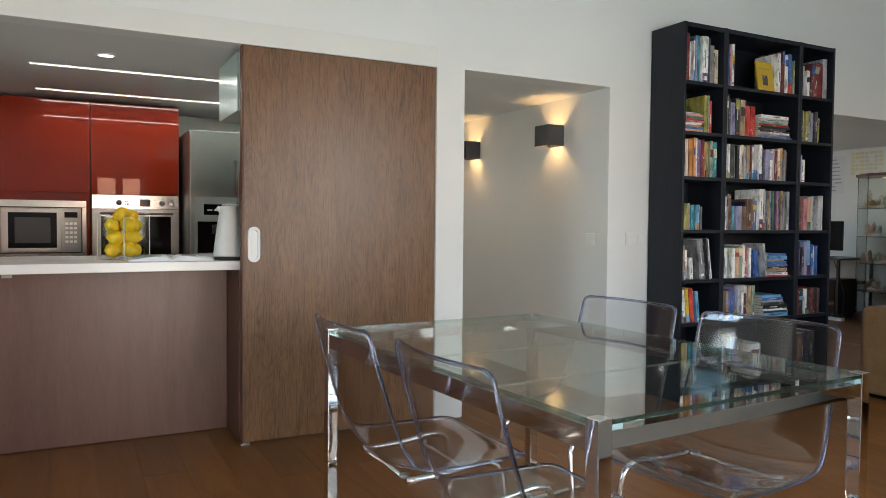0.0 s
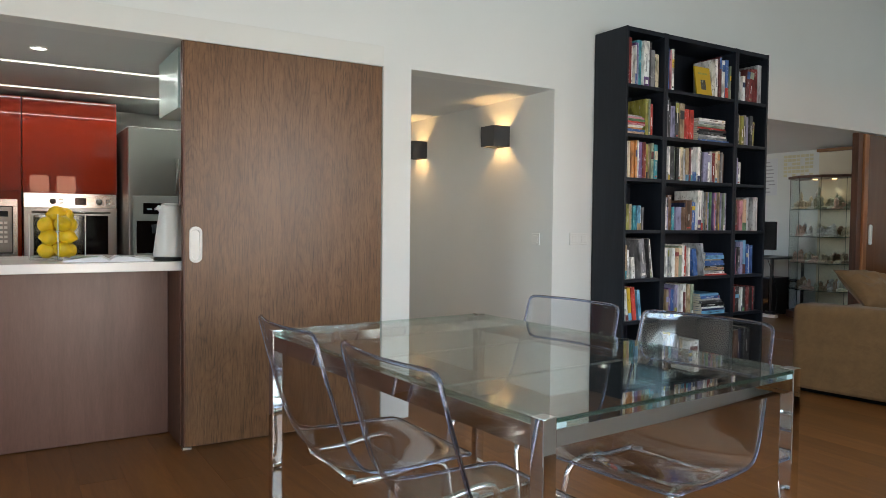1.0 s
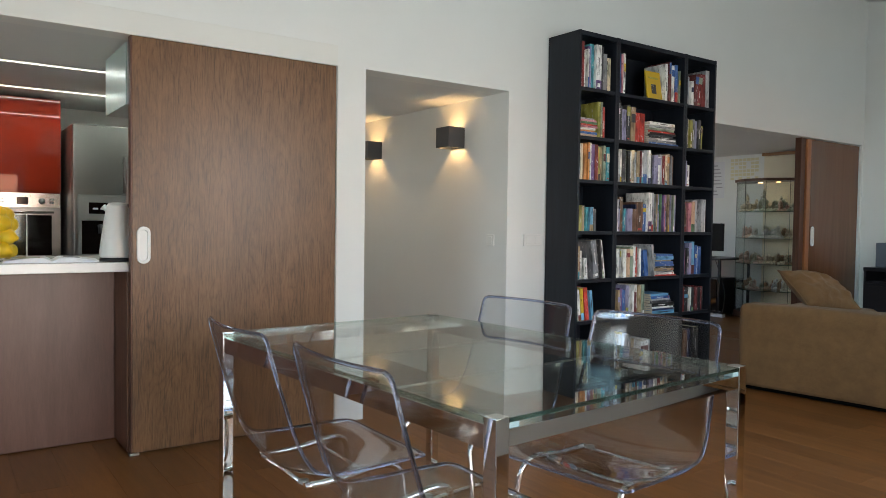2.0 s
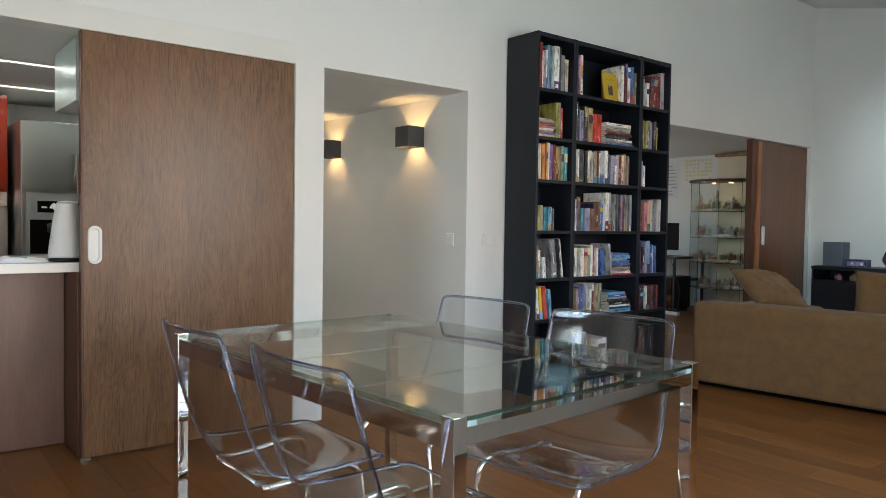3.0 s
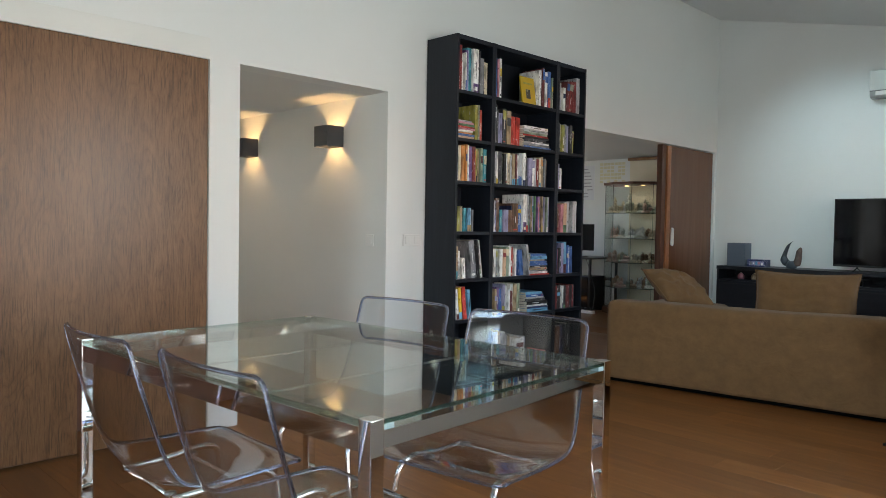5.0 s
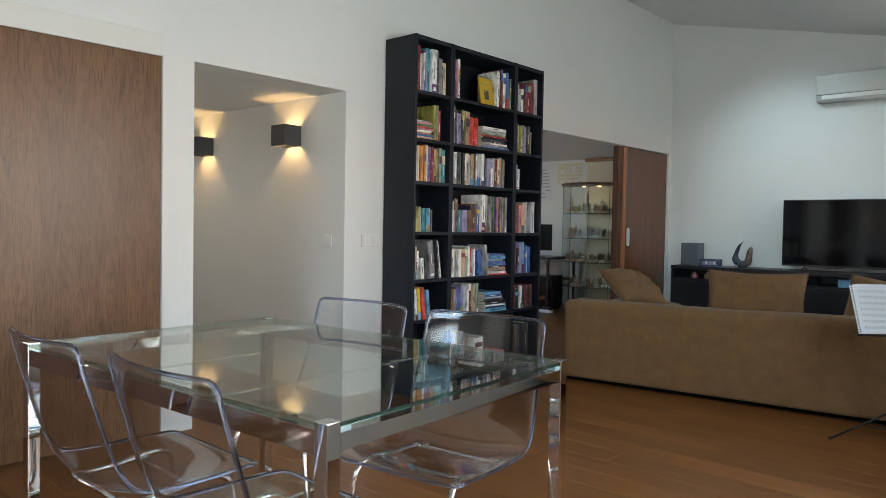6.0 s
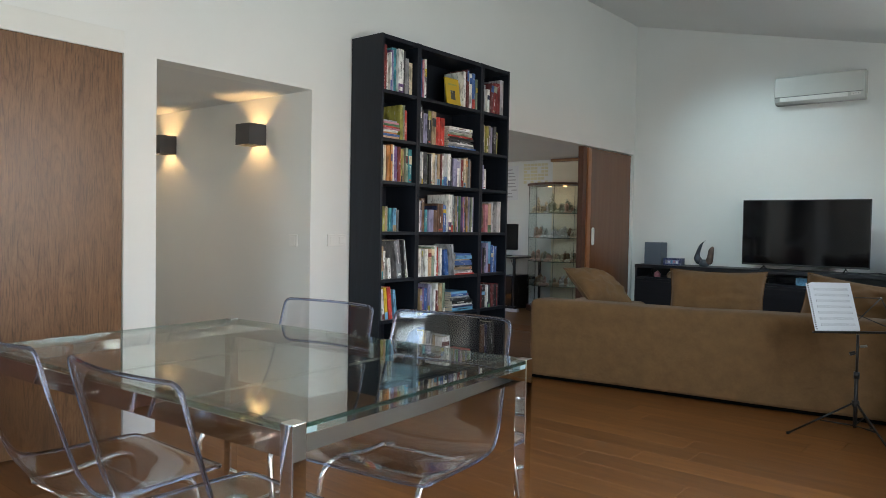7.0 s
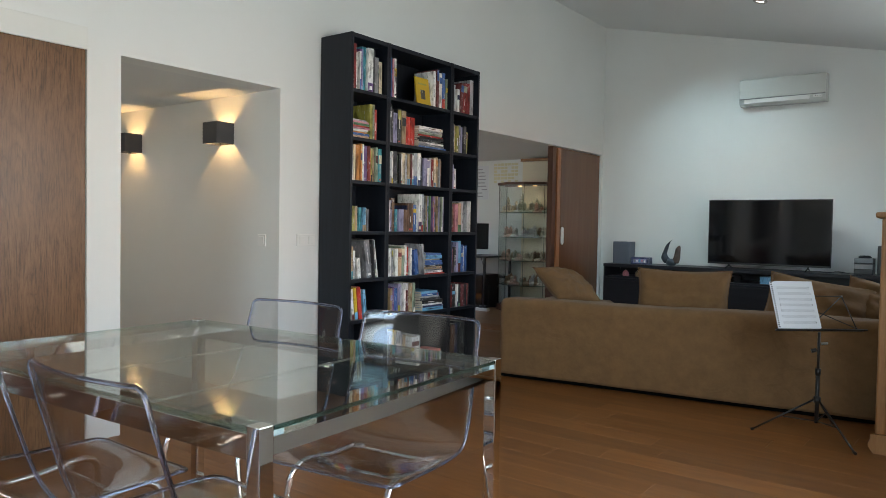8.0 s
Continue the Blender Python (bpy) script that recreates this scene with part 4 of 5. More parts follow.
# ---- television wall ----
def console():
    t = thing("tv_console", "long low black-brown media console with open niches", "console", pose(7.66, 0.36, 0))
    L, D, H = 3.0, 0.42, 0.765
    slab("top", (-0.008, 0, H - 0.035), (D, L, H), "console", t, 0.002)
    slab("plinth", (0.03, 0.02, 0), (D, L - 0.02, 0.05), "console", t, 0.001)
    slab("back", (D - 0.012, 0.02, 0.05), (D - 0.002, L - 0.02, H - 0.036), "console", t, 0)
    slab("bottom", (0.004, 0.02, 0.05), (D - 0.014, L - 0.02, 0.07), "console", t, 0.001)
    slab("niche_shelf", (0.004, 0.02, 0.615), (D - 0.014, L - 0.02, 0.633), "console", t, 0.001)
    bays = 5
    w = (L - 0.02) / bays
    for k in range(bays + 1):
        y = k * w
        slab("divider", (0.002, y, 0.05), (D - 0.013, y + 0.019, H - 0.036), "console", t, 0.001)
    for k in range(bays):
        for z0, z1 in ((0.075, 0.33), (0.335, 0.612)):
            d = slab("drawer", (-0.016, k * w + 0.022, z0), (0.003, (k + 1) * w - 0.003, z1), "console", t, 0.002)
            slab("handle", (-0.019, k * w + 0.06, z1 - 0.03), (-0.0165, (k + 1) * w - 0.04, z1 - 0.022), "black", d, 0.0008)


console()
CT = 0.7655


def niche_item(name, label, y0, y1, h, material, cat):
    t = thing(name, label, cat, pose(7.70, y0, 0.6336))
    slab("case", (0, 0, 0), (0.24, y1 - y0, h), material, t, 0.003)
    slab("front", (-0.003, 0.008, 0.004), (0.0, y1 - y0 - 0.008, h - 0.004), "black_gloss", t, 0.0005)
    return t


niche_item("media_player", "slim black media player in the console niche", 1.98, 2.36, 0.055, "black", "player")
niche_item("set_top_box", "black set-top box in the console niche", 2.62, 2.83, 0.035, "dark_grey", "box")
bluebox = thing("box", "bright blue cardboard box in the console niche", "box", pose(7.69, 1.52, 0.6336))
slab("body", (0, 0, 0), (0.15, 0.22, 0.06), COVER["ltblue"], bluebox, 0.002)
slab("lid", (-0.001, -0.001, 0.0602), (0.151, 0.221, 0.07), COVER["ltblue"], bluebox, 0.002)
for y0, c, lab in ((3.13, "pink", "small pink round box in the console niche"), (2.99, "tan", "small tan wooden figure in the console niche")):
    t = thing("trinket", lab, "trinket", pose(7.73, y0, 0.6336))
    part("body", turned(bmesh.new(), [(0, 0), (0.03, 0), (0.034, 0.02), (0.03, 0.045), (0.012, 0.06), (0, 0.062)], 20), COVER[c], t)
    part("lid", turned(bmesh.new(), [(0.012, 0.0605), (0.008, 0.066), (0, 0.068)], 16), COVER["cream"], t)


def television():
    t = thing("television", "large flat black television switched off", "television", pose(7.82, 1.148, CT))
    W, z0, z1 = 1.135, 0.042, 0.69
    slab("body", (0.012, 0.02, z0 + 0.02), (0.05, W - 0.02, z1 - 0.03), "black", t, 0.008)
    slab("bezel", (0.0, 0.0, z0), (0.0119, W, z1), "black", t, 0.003)
    slab("screen", (-0.0015, 0.008, z0 + 0.018), (-0.0003, W - 0.008, z1 - 0.008), "black_gloss", t, 0.0004, "glossy dark screen")
    slab("chin_strip", (-0.003, 0.008, z0 + 0.002), (-0.0003, W - 0.008, z0 + 0.014), "black", t, 0.0008)
    for y in (0.2, 0.93):
        bm = tube(bmesh.new(), [(-0.09, y, 0.006), (0.02, y, 0.03), (0.03, y, 0.05)], 0.006, 8)
        tube(bm, [(0.12, y, 0.006), (0.03, y, 0.03), (0.028, y, 0.05)], 0.006, 8)
        part("stand_foot", bm, "black", t)


television()
sp = thing("loudspeaker", "small blue-grey loudspeaker on the console", "speaker", pose(7.74, 3.10, CT), group="loudspeakers")
slab("cabinet", (0, 0, 0), (0.16, 0.19, 0.24), "grey", sp, 0.004)
slab("grille", (-0.008, 0.006, 0.006), (-0.0003, 0.184, 0.234), "grey", sp, 0.003)
sp2 = thing("loudspeaker", "slim dark loudspeaker beside the player stack", "speaker", pose(7.76, 0.60, CT), group="loudspeakers")
slab("cabinet", (0, 0, 0), (0.16, 0.17, 0.265), "dark_grey", sp2, 0.004)
slab("grille", (-0.008, 0.006, 0.006), (-0.0003, 0.164, 0.259), "black", sp2, 0.003)
pb = thing("box", "small printed cardboard box with a pale picture", "box", pose(7.74, 2.885, CT))
slab("body", (0, 0, 0), (0.12, 0.19, 0.075), COVER["navy"], pb, 0.002)
slab("picture", (-0.001, 0.02, 0.015), (0.0005, 0.17, 0.058), COVER["lav"], pb, 0)
for k in range(5):
    slab("picture_patch", (-0.002, 0.03 + 0.028 * k, 0.02 + 0.008 * (k % 2)), (-0.0008, 0.048 + 0.028 * k, 0.045 + 0.006 * (k % 3)), COVER[("white", "pink", "ltblue", "white", "grey")[k]], pb, 0)
hi = thing("hifi_stack", "compact silver and black stereo stack", "stereo", pose(7.74, 0.80, CT))
for k, (h, mat) in enumerate(((0.05, "black"), (0.045, "hifi"), (0.012, "black"), (0.04, "hifi"))):
    z = sum((0.05, 0.045, 0.012, 0.04)[:k]) + 0.0005 * k
    slab("unit", (0, 0, z), (0.18, 0.15, z + h), mat, hi, 0.003)
part("top_dial", turned(bmesh.new(), [(0, 0.1495), (0.05, 0.1495), (0.055, 0.16), (0.04, 0.172), (0, 0.174)], 24, (0.09, 0.075, 0)), "black", hi)


def horned_vase():
    """Two rising horns from one round body, dark with coppery tips."""
    t = thing("sculpture", "dark ceramic horned sculpture with coppery tips", "sculpture", pose(7.80, 2.655, CT))
    for sgn, top, mat in ((1, 0.27, "horn_a"), (-1, 0.21, "horn_b")):
        pts = smooth_line([(0, 0.0, 0.045), (0, sgn * 0.045, 0.05), (0, 0.078 if sgn > 0 else -0.062, 0.095), (0, 0.066 if sgn > 0 else -0.068, 0.15), (0, 0.035 if sgn > 0 else -0.076, top * 0.86), (0, -0.004 if sgn > 0 else -0.088, top)], 22)
        bm = bmesh.new()
        rings = []
        for k, p in enumerate(pts):
            f = k / 21
            r = 0.034 * (1 - f ** 3) ** 0.8 + 0.007
            rings.append([bm.verts.new((p[0] + r * 0.9 * math.cos(a), p[1] + r * math.sin(a) * 0.75, p[2] + r * 0.55 * math.sin(a) * -sgn)) for a in [2 * math.pi * q / 16 for q in range(16)]])
        for a, b in zip(rings, rings[1:]):
            for q in range(16):
                bm.faces.new((a[q], a[(q + 1) % 16], b[(q + 1) % 16], b[q])).smooth = True
        bm.faces.new(rings[0])
        bm.faces.new(rings[-1])
        part("horn", bm, paint("horn_glaze_" + mat, (0.05, 0.06, 0.075) if sgn > 0 else (0.13, 0.09, 0.075), rough=0.25, vary=0.5, scale=9), t)
    part("foot", turned(bmesh.new(), [(0, 0), (0.04, 0), (0.05, 0.012), (0.056, 0.04), (0.04, 0.07), (0, 0.075)], 24), paint("horn_base", (0.055, 0.07, 0.085), rough=0.3, vary=0.3, scale=12), t)


horned_vase()
cable = thing("cable", "black cable lying on the console", "cable", pose(7.75, 1.05, CT))
part("wire", tube(bmesh.new(), smooth_line([(0.1, 0.2, 0.004), (0.02, 0.12, 0.004), (-0.03, 0.02, 0.02), (0.0, -0.06, 0.006), (0.08, -0.05, 0.004), (0.1, 0.03, 0.004)], 24), 0.0035, 6), "black", cable)


def air_conditioner():
    t = thing("air_conditioner", "white wall-mounted air conditioner", "air conditioner", pose(TVX, 1.262, 2.41))
    W = 0.79
    bm = bmesh.new()
    prof = smooth_line([(0, 0.0), (-0.08, 0.0), (-0.115, 0.006), (-0.145, 0.03), (-0.155, 0.12), (-0.152, 0.235), (-0.14, 0.262), (0, 0.265)], 30)
    ends = [[bm.verts.new((p[0] - 0.001, y, p[1])) for p in prof] for y in (0, W)]
    for k in range(29):
        bm.faces.new((ends[0][k], ends[0][k + 1], ends[1][k + 1], ends[1][k])).smooth = True
    bm.faces.new((ends[0][-1], ends[0][0], ends[1][0], ends[1][-1]))
    bm.faces.new(ends[0])
    bm.faces.new(ends[1][::-1])
    part("body", bm, "white_gloss", t)
    slab("front_panel", (-0.1625, 0.004, 0.07), (-0.1565, W - 0.004, 0.252), "white_gloss", t, 0.002)
    slab("louvre", (-0.156, 0.14, 0.022), (-0.148, W - 0.05, 0.06), "white", t, 0.002)
    slab("seam", (-0.1555, 0.004, 0.063), (-0.15, W - 0.004, 0.0665), "dark_grey", t, 0)
    slab("display", (-0.157, 0.03, 0.03), (-0.149, 0.11, 0.055), "white", t, 0.001)
    for k in range(3):
        slab("indicator", (-0.1585, 0.045 + 0.02 * k, 0.04), (-0.1568, 0.05 + 0.02 * k, 0.045), "dark_grey", t, 0)


air_conditioner()


def spot_fitting(x, y, watts, aim):
    """A round recessed spot in the sloping ceiling, turned towards aim."""
    z = ceiling_height(y)
    t = thing("ceiling_spot", "round chromed ceiling spot, lit", "ceiling lamp", pose(x, y, z - 0.001, math.degrees(math.atan(0.225)), 0, 0), group="ceiling spots")
    part("ring", turned(bmesh.new(), [(0.036, -0.002), (0.036, -0.012), (0.052, -0.012), (0.055, -0.004), (0.055, 0.0), (0.036, 0.0)], 28), "steel", t)
    part("glass", turned(bmesh.new(), [(0, -0.004), (0.0355, -0.004), (0.0355, -0.001), (0, -0.001)], 28), "spot_glow", t, "glowing lamp glass")
    lamp("spot_light", "SPOT", watts, (0.68, 0.91, 1.0), look((x, y, z - 0.03), aim), cone=(84, 1.0), soft=0.03)


for x, y, watts, aim in ((6.45, 1.5, 26, (7.3, 1.7, 0.0)), (6.3, 2.35, 172, (8.1, 2.2, 1.05)), (4.2, 2.4, 8, (4.2, 2.41, 0.0))):
    spot_fitting(x, y, watts, aim)


# ---- music stand ----
def music_stand():
    t = thing("music_stand", "black folding music stand on a tripod", "music stand", pose(4.715, 0.70, 0))
    part("tube", tube(bmesh.new(), [(0, 0, 0.075), (0, 0, 0.36)], 0.0105, 12), "black", t)
    part("inner_tube", tube(bmesh.new(), [(0, 0, 0.36), (0, 0, 0.585)], 0.0075, 12), "black", t)
    part("clamp", turned(bmesh.new(), [(0, 0.345), (0.015, 0.345), (0.015, 0.38), (0, 0.38)], 16), "black", t)
    part("wing_screw", tube(bmesh.new(), [(0, -0.012, 0.52), (0, -0.045, 0.528)], 0.007, 8), "steel_dark", t)
    part("wing_screw", tube(bmesh.new(), [(0, 0.01, 0.485), (-0.01, 0.035, 0.475)], 0.011, 8), "black", t)
    part("hub", turned(bmesh.new(), [(0, 0.19), (0.018, 0.19), (0.02, 0.205), (0.018, 0.222), (0, 0.222)], 16), "black", t)
    for k, (fx, fy) in enumerate(((-0.117, 0.311), (-0.249, -0.226), (0.33, -0.03))):
        leg = part("leg", tube(bmesh.new(), [(fx * 0.05, fy * 0.05, 0.205), (fx, fy, 0.008)], 0.0055, 8), "black", t)
        part("rubber_foot", tube(bmesh.new(), [(fx * 0.965, fy * 0.965, 0.013), (fx * 1.02, fy * 1.02, 0.008)], 0.008, 8), "black", leg)
        part("brace", tube(bmesh.new(), [(0, 0, 0.085), (fx * 0.52, fy * 0.52, 0.098)], 0.004, 6), "black", t)
    # folding desk: the tray, the wires and the swinging arms
    a, b = Vector((-0.165, 0.189, 0.597)), Vector((0.165, -0.193, 0.597))
    along = (b - a).normalized()
    back = Vector((-along.y, along.x, 0)) * (1 if -along.y > 0 else -1)
    up = (back * 0.42 + Vector((0, 0, 0.91))).normalized()
    tray = bmesh.new()
    tube(tray, [a, b], 0.007, 8)
    tube(tray, [a - back * 0.035 + Vector((0, 0, 0.006)), b - back * 0.035 + Vector((0, 0, 0.006))], 0.004, 8)
    for f in (0.0, 0.5, 1.0):
        p = a.lerp(b, f)
        tube(tray, [p, p - back * 0.035 + Vector((0, 0, 0.006))], 0.004, 6)
    part("tray", tray, "black", t)
    wires = bmesh.new()
    mid = a.lerp(b, 0.5)
    top_l, top_r = a.lerp(b, 0.12) + up * 0.2, a.lerp(b, 0.84) + up * 0.2
    for p, q in ((a.lerp(b, 0.03), top_l), (a.lerp(b, 0.93), top_r), (mid + up * 0.2, top_r), (mid + up * 0.2, top_l), (mid + up * 0.06, top_r), (mid + up * 0.06, top_l),
                 (mid, mid + up * 0.22), (b.lerp(a, 0.03), mid + up * 0.11), (a.lerp(b, 0.03), mid + up * 0.11)):
        tube(wires, [p, q], 0.0028, 6)
    part("desk_wires", wires, "black", t)
    for p in (top_r, mid + up * 0.11):
        part("rivet", turned(bmesh.new(), [(0, -0.004), (0.005, -0.004), (0.005, 0.004), (0, 0.004)], 10, tuple(p)), "steel", t)
    # the open music book on the tray
    s = thing("sheet_music", "white spiral-bound sheet music on the music stand", "sheet music", pose(4.715, 0.70, 0))
    o = a.lerp(b, 0.02) - back * 0.008 + up * 0.008
    def quad(name, u0, u1, v0, v1, off, thick, mat, parent, label=""):
        bm = bmesh.new()
        n = along.cross(up).normalized()
        if n.dot(back) > 0:
            n = -n
        vs = []
        for w in (off, off + thick):
            vs += [bm.verts.new(o + along * u + up * v + n * w) for u, v in ((u0, v0), (u1, v0), (u1, v1), (u0, v1))]
        for f in ((0, 1, 2, 3), (4, 5, 6, 7), (0, 1, 5, 4), (1, 2, 6, 5), (2, 3, 7, 6), (3, 0, 4, 7)):
            bm.faces.new([vs[k] for k in f])
        return part(name, bm, mat, parent, label)
    quad("page", 0.0, 0.245, 0.0, 0.275, 0.0, 0.004, "paper", s)
    quad("back_page", 0.03, 0.252, 0.006, 0.281, -0.003, 0.002, "paper", s)
    for k in range(7):
        v = 0.028 + 0.034 * k
        for j in range(5):
            quad("staff_line", 0.038, 0.225, v + 0.0032 * j, v + 0.0032 * j + 0.0009, 0.0041, 0.0003, "staff", s)
        for u in (0.038, 0.225):
            quad("staff_bar", u, u + 0.0012, v, v + 0.0137, 0.0041, 0.0004, "ink", s)
    for k in range(22):
        v = 0.006 + 0.0125 * k
        quad("spiral_ring", 0.004, 0.013, v, v + 0.005, 0.0041, 0.0015, "black", s)


music_stand()


def pine_unit():
    t = thing("pine_cabinet", "varnished pine cabinet with a curved bracket foot", "cabinet", pose(4.57, 0.402, 0, 0, 0, 3))
    slab("body", (0.012, -0.7, 0.10), (0.45, -0.012, 1.2), "pine", t, 0.004)
    slab("corner_post", (-0.004, -0.05, 0.10), (0.05, 0.0, 1.22), "pine", t, 0.012, seg=4)
    slab("top", (-0.008, -0.72, 1.22), (0.48, 0.03, 1.25), "pine", t, 0.01, seg=3)
    bm = bmesh.new()
    prof = [(0.02, 0.10), (0.02, 0.07), (0.03, 0.045), (0.025, 0.03), (0.005, 0.0), (-0.06, 0.0), (-0.075, 0.04), (-0.11, 0.065), (-0.2, 0.08), (-0.7, 0.08), (-0.7, 0.10)]
    f0 = [bm.verts.new((-0.01, y, z)) for y, z in prof]
    f1 = [bm.verts.new((0.03, y, z)) for y, z in prof]
    bm.faces.new(f0)
    bm.faces.new(f1[::-1])
    for k in range(len(prof)):
        bm.faces.new((f0[k], f0[(k + 1) % len(prof)], f1[(k + 1) % len(prof)], f1[k]))
    part("bracket_foot", bm, "pine", t)
    slab("rear_foot", (0.38, -0.06, 0), (0.43, -0.012, 0.1), "pine", t, 0.003)
    slab("rear_foot", (0.38, -0.7, 0), (0.43, -0.65, 0.1), "pine", t, 0.003)
    slab("drawer", (0.004, -0.68, 0.14), (0.013, -0.06, 0.5), "pine", t, 0.003)
    slab("door_panel", (0.004, -0.68, 0.52), (0.013, -0.06, 1.18), "pine", t, 0.003)


pine_unit()


# ---- hall ----
def wall_lamp(y, z):
    t = thing("wall_lamp", "dark grey cube wall lamp lit up and down", "wall lamp", pose(HX1, y, z), group="hall wall lamps")
    w, h, d = 0.078, 0.071, 0.14
    bm = bmesh.new()
    for a, b in (((-d, -w, -h), (-d + 0.005, w, h)), ((-d + 0.005, -w, -h), (-0.001, -w + 0.005, h)), ((-d + 0.005, w - 0.005, -h), (-0.001, w, h)), ((-0.006, -w + 0.005, -h), (-0.001, w - 0.005, h))):
        box(bm, a, b)
    part("housing", bm, "lamp_body", t)
    part("bulb", turned(bmesh.new(), [(0, -0.012), (0.008, -0.009), (0.011, 0), (0.008, 0.009), (0, 0.012)], 14, (-0.06, 0, 0)), "warm_glow", t, "warm glowing lamp core")
    for s in (-1, 1):
        lamp("wall_lamp_light", "SPOT", 4.8, (1.0, 0.6, 0.24), look((HX1 - 0.10, y, z), (HX1 - 0.0999, y, z + s)), cone=(172, 0.02), soft=0.004)


# added fill lamp, hidden behind the left jamb, to brighten the hall evenly
hl = thing("ceiling_lamp", "round frosted lamp added out of view to brighten the hall", "ceiling lamp", pose(2.4, 5.0, HEAD - 0.0005))
part("ring", turned(bmesh.new(), [(0.12, 0), (0.12, -0.03), (0.13, -0.03), (0.132, 0)], 32), "white", hl)
part("glass", turned(bmesh.new(), [(0, -0.024), (0.119, -0.024), (0.119, -0.001), (0, -0.001)], 32), "led", hl, "frosted glowing glass")
lamp("hall_fill_light", "AREA", 2.3, (1.0, 0.97, 0.9), look((2.4, 5.0, HEAD - 0.04), (2.401, 5.0, 0)), size=(0.24, 0.24))
wall_lamp(4.153, 1.741)
wall_lamp(5.306, 1.738)


def wall_switch(label, m, gangs):
    t = thing("light_switch", label, "switch", m, group="wall switches")
    slab("frame", (-0.04 * gangs, -0.008, -0.04), (0.04 * gangs, -0.0005, 0.04), "white", t, 0.003)
    for k in range(gangs):
        x = -0.04 * gangs + 0.08 * k
        slab("rocker", (x + 0.016, -0.012, -0.025), (x + 0.064, -0.0085, 0.025), "white", t, 0.002)


wall_switch("white single light switch in the hall", pose(HX1, 3.766, 1.025, 0, 0, -90), 1)
wall_switch("white double light switch beside the bookcase", pose(3.53, WALL, 1.03), 2)


# ---- kitchen ----
def kitchen_counter():
    t = thing("kitchen_counter", "dark wood-veneered kitchen counter with an end panel", "counter", pose(0, 0, 0))
    slab("front_panel", (LEFT + 0.01, 3.945, 0.005), (0.985, 3.965, 0.876), "panel", t, 0.001)
    slab("end_panel", (0.987, 3.665, 0.005), (1.012, 3.965, 0.876), "door_edge_dark", t, 0.001, "reddish dark end panel")
    slab("carcass", (LEFT + 0.01, 3.967, 0.05), (1.012, 4.5, 0.876), "panel", t, 0.001)
    w = thing("worktop", "white polished stone worktop", "worktop", pose(0, 0, 0))
    slab("slab", (LEFT + 0.01, 3.70, 0.8765), (1.03, 4.52, 0.921), "worktop", w, 0.003)
    s = slab("socket", (-0.055, 3.93, 0.845), (-0.012, 3.944, 0.87), "steel", t, 0.001, "small steel socket on the panel")


def tall_unit(x0, x1, label):
    t = thing("tall_cabinet", label, "kitchen cabinet", pose(x0, KY, 0), group="red kitchen cabinets")
    w = x1 - x0
    slab("carcass", (0.003, 0.022, 0.1), (w - 0.003, 0.6, 1.995), "red", t, 0.001)
    slab("upper_door", (0.002, 0.0, 1.325), (w - 0.002, 0.02, 2.0), "red", t, 0.002, "glossy red lacquered door")
    slab("lower_door", (0.002, 0.0, 0.12), (w - 0.002, 0.02, 0.80), "red", t, 0.002, "glossy red lacquered door")
    slab("plinth", (0, 0.04, 0), (w, 0.6, 0.1), "steel_dark", t, 0)
    return t


kitchen_counter()
for x0, x1, lab in ((-0.872, -0.248, "glossy red tall kitchen cabinet with a door"), (-0.247, 0.378, "glossy red tall kitchen cabinet round the microwave"), (0.379, 1.003, "glossy red tall kitchen cabinet round the oven"),
                    (-1.5, -0.873, "glossy red tall kitchen cabinet with a door")):
    tall_unit(x0, x1, lab)


def oven():
    t = thing("oven", "stainless steel built-in oven with a dark window", "oven", pose(0.386, KY, 0.83))
    W, H = 0.612, 0.485
    slab("body", (0, -0.002, 0), (W, 0.021, H), "steel", t, 0.002)
    slab("control_panel", (0.0, -0.012, H - 0.105), (W, -0.003, H), "steel_light", t, 0.002)
    slab("display", (0.33, -0.0135, H - 0.085), (0.405, -0.0125, H - 0.03), "black_gloss", t, 0)
    for x in (0.185, 0.49):
        part("knob", turned(bmesh.new(), [(0, 0.025), (0.018, 0.025), (0.022, 0.0)], 24), "steel", t).matrix_local = pose(x, -0.0125, H - 0.058, 90)
    for k in range(4):
        for x in (0.225, 0.54):
            slab("button", (x + 0.016 * (k % 2), -0.0145, H - 0.075 + 0.024 * (k // 2)), (x + 0.011 + 0.016 * (k % 2), -0.0125, H - 0.063 + 0.024 * (k // 2)), "white", t, 0.001)
    d = slab("oven_door", (0.0, -0.016, 0.0), (W, -0.003, H - 0.115), "steel", t, 0.003)
    slab("window", (0.06, -0.0175, 0.035), (W - 0.06, -0.0165, H - 0.16), "black_gloss", d, 0.0004, "dark glass window")
    part("handle", tube(bmesh.new(), [(0.05, -0.05, H - 0.14), (W - 0.05, -0.05, H - 0.14)], 0.009, 12), "chrome", d)
    for x in (0.08, W - 0.08):
        part("handle_post", tube(bmesh.new(), [(x, -0.05, H - 0.14), (x, -0.016, H - 0.14)], 0.006, 8), "chrome", d)


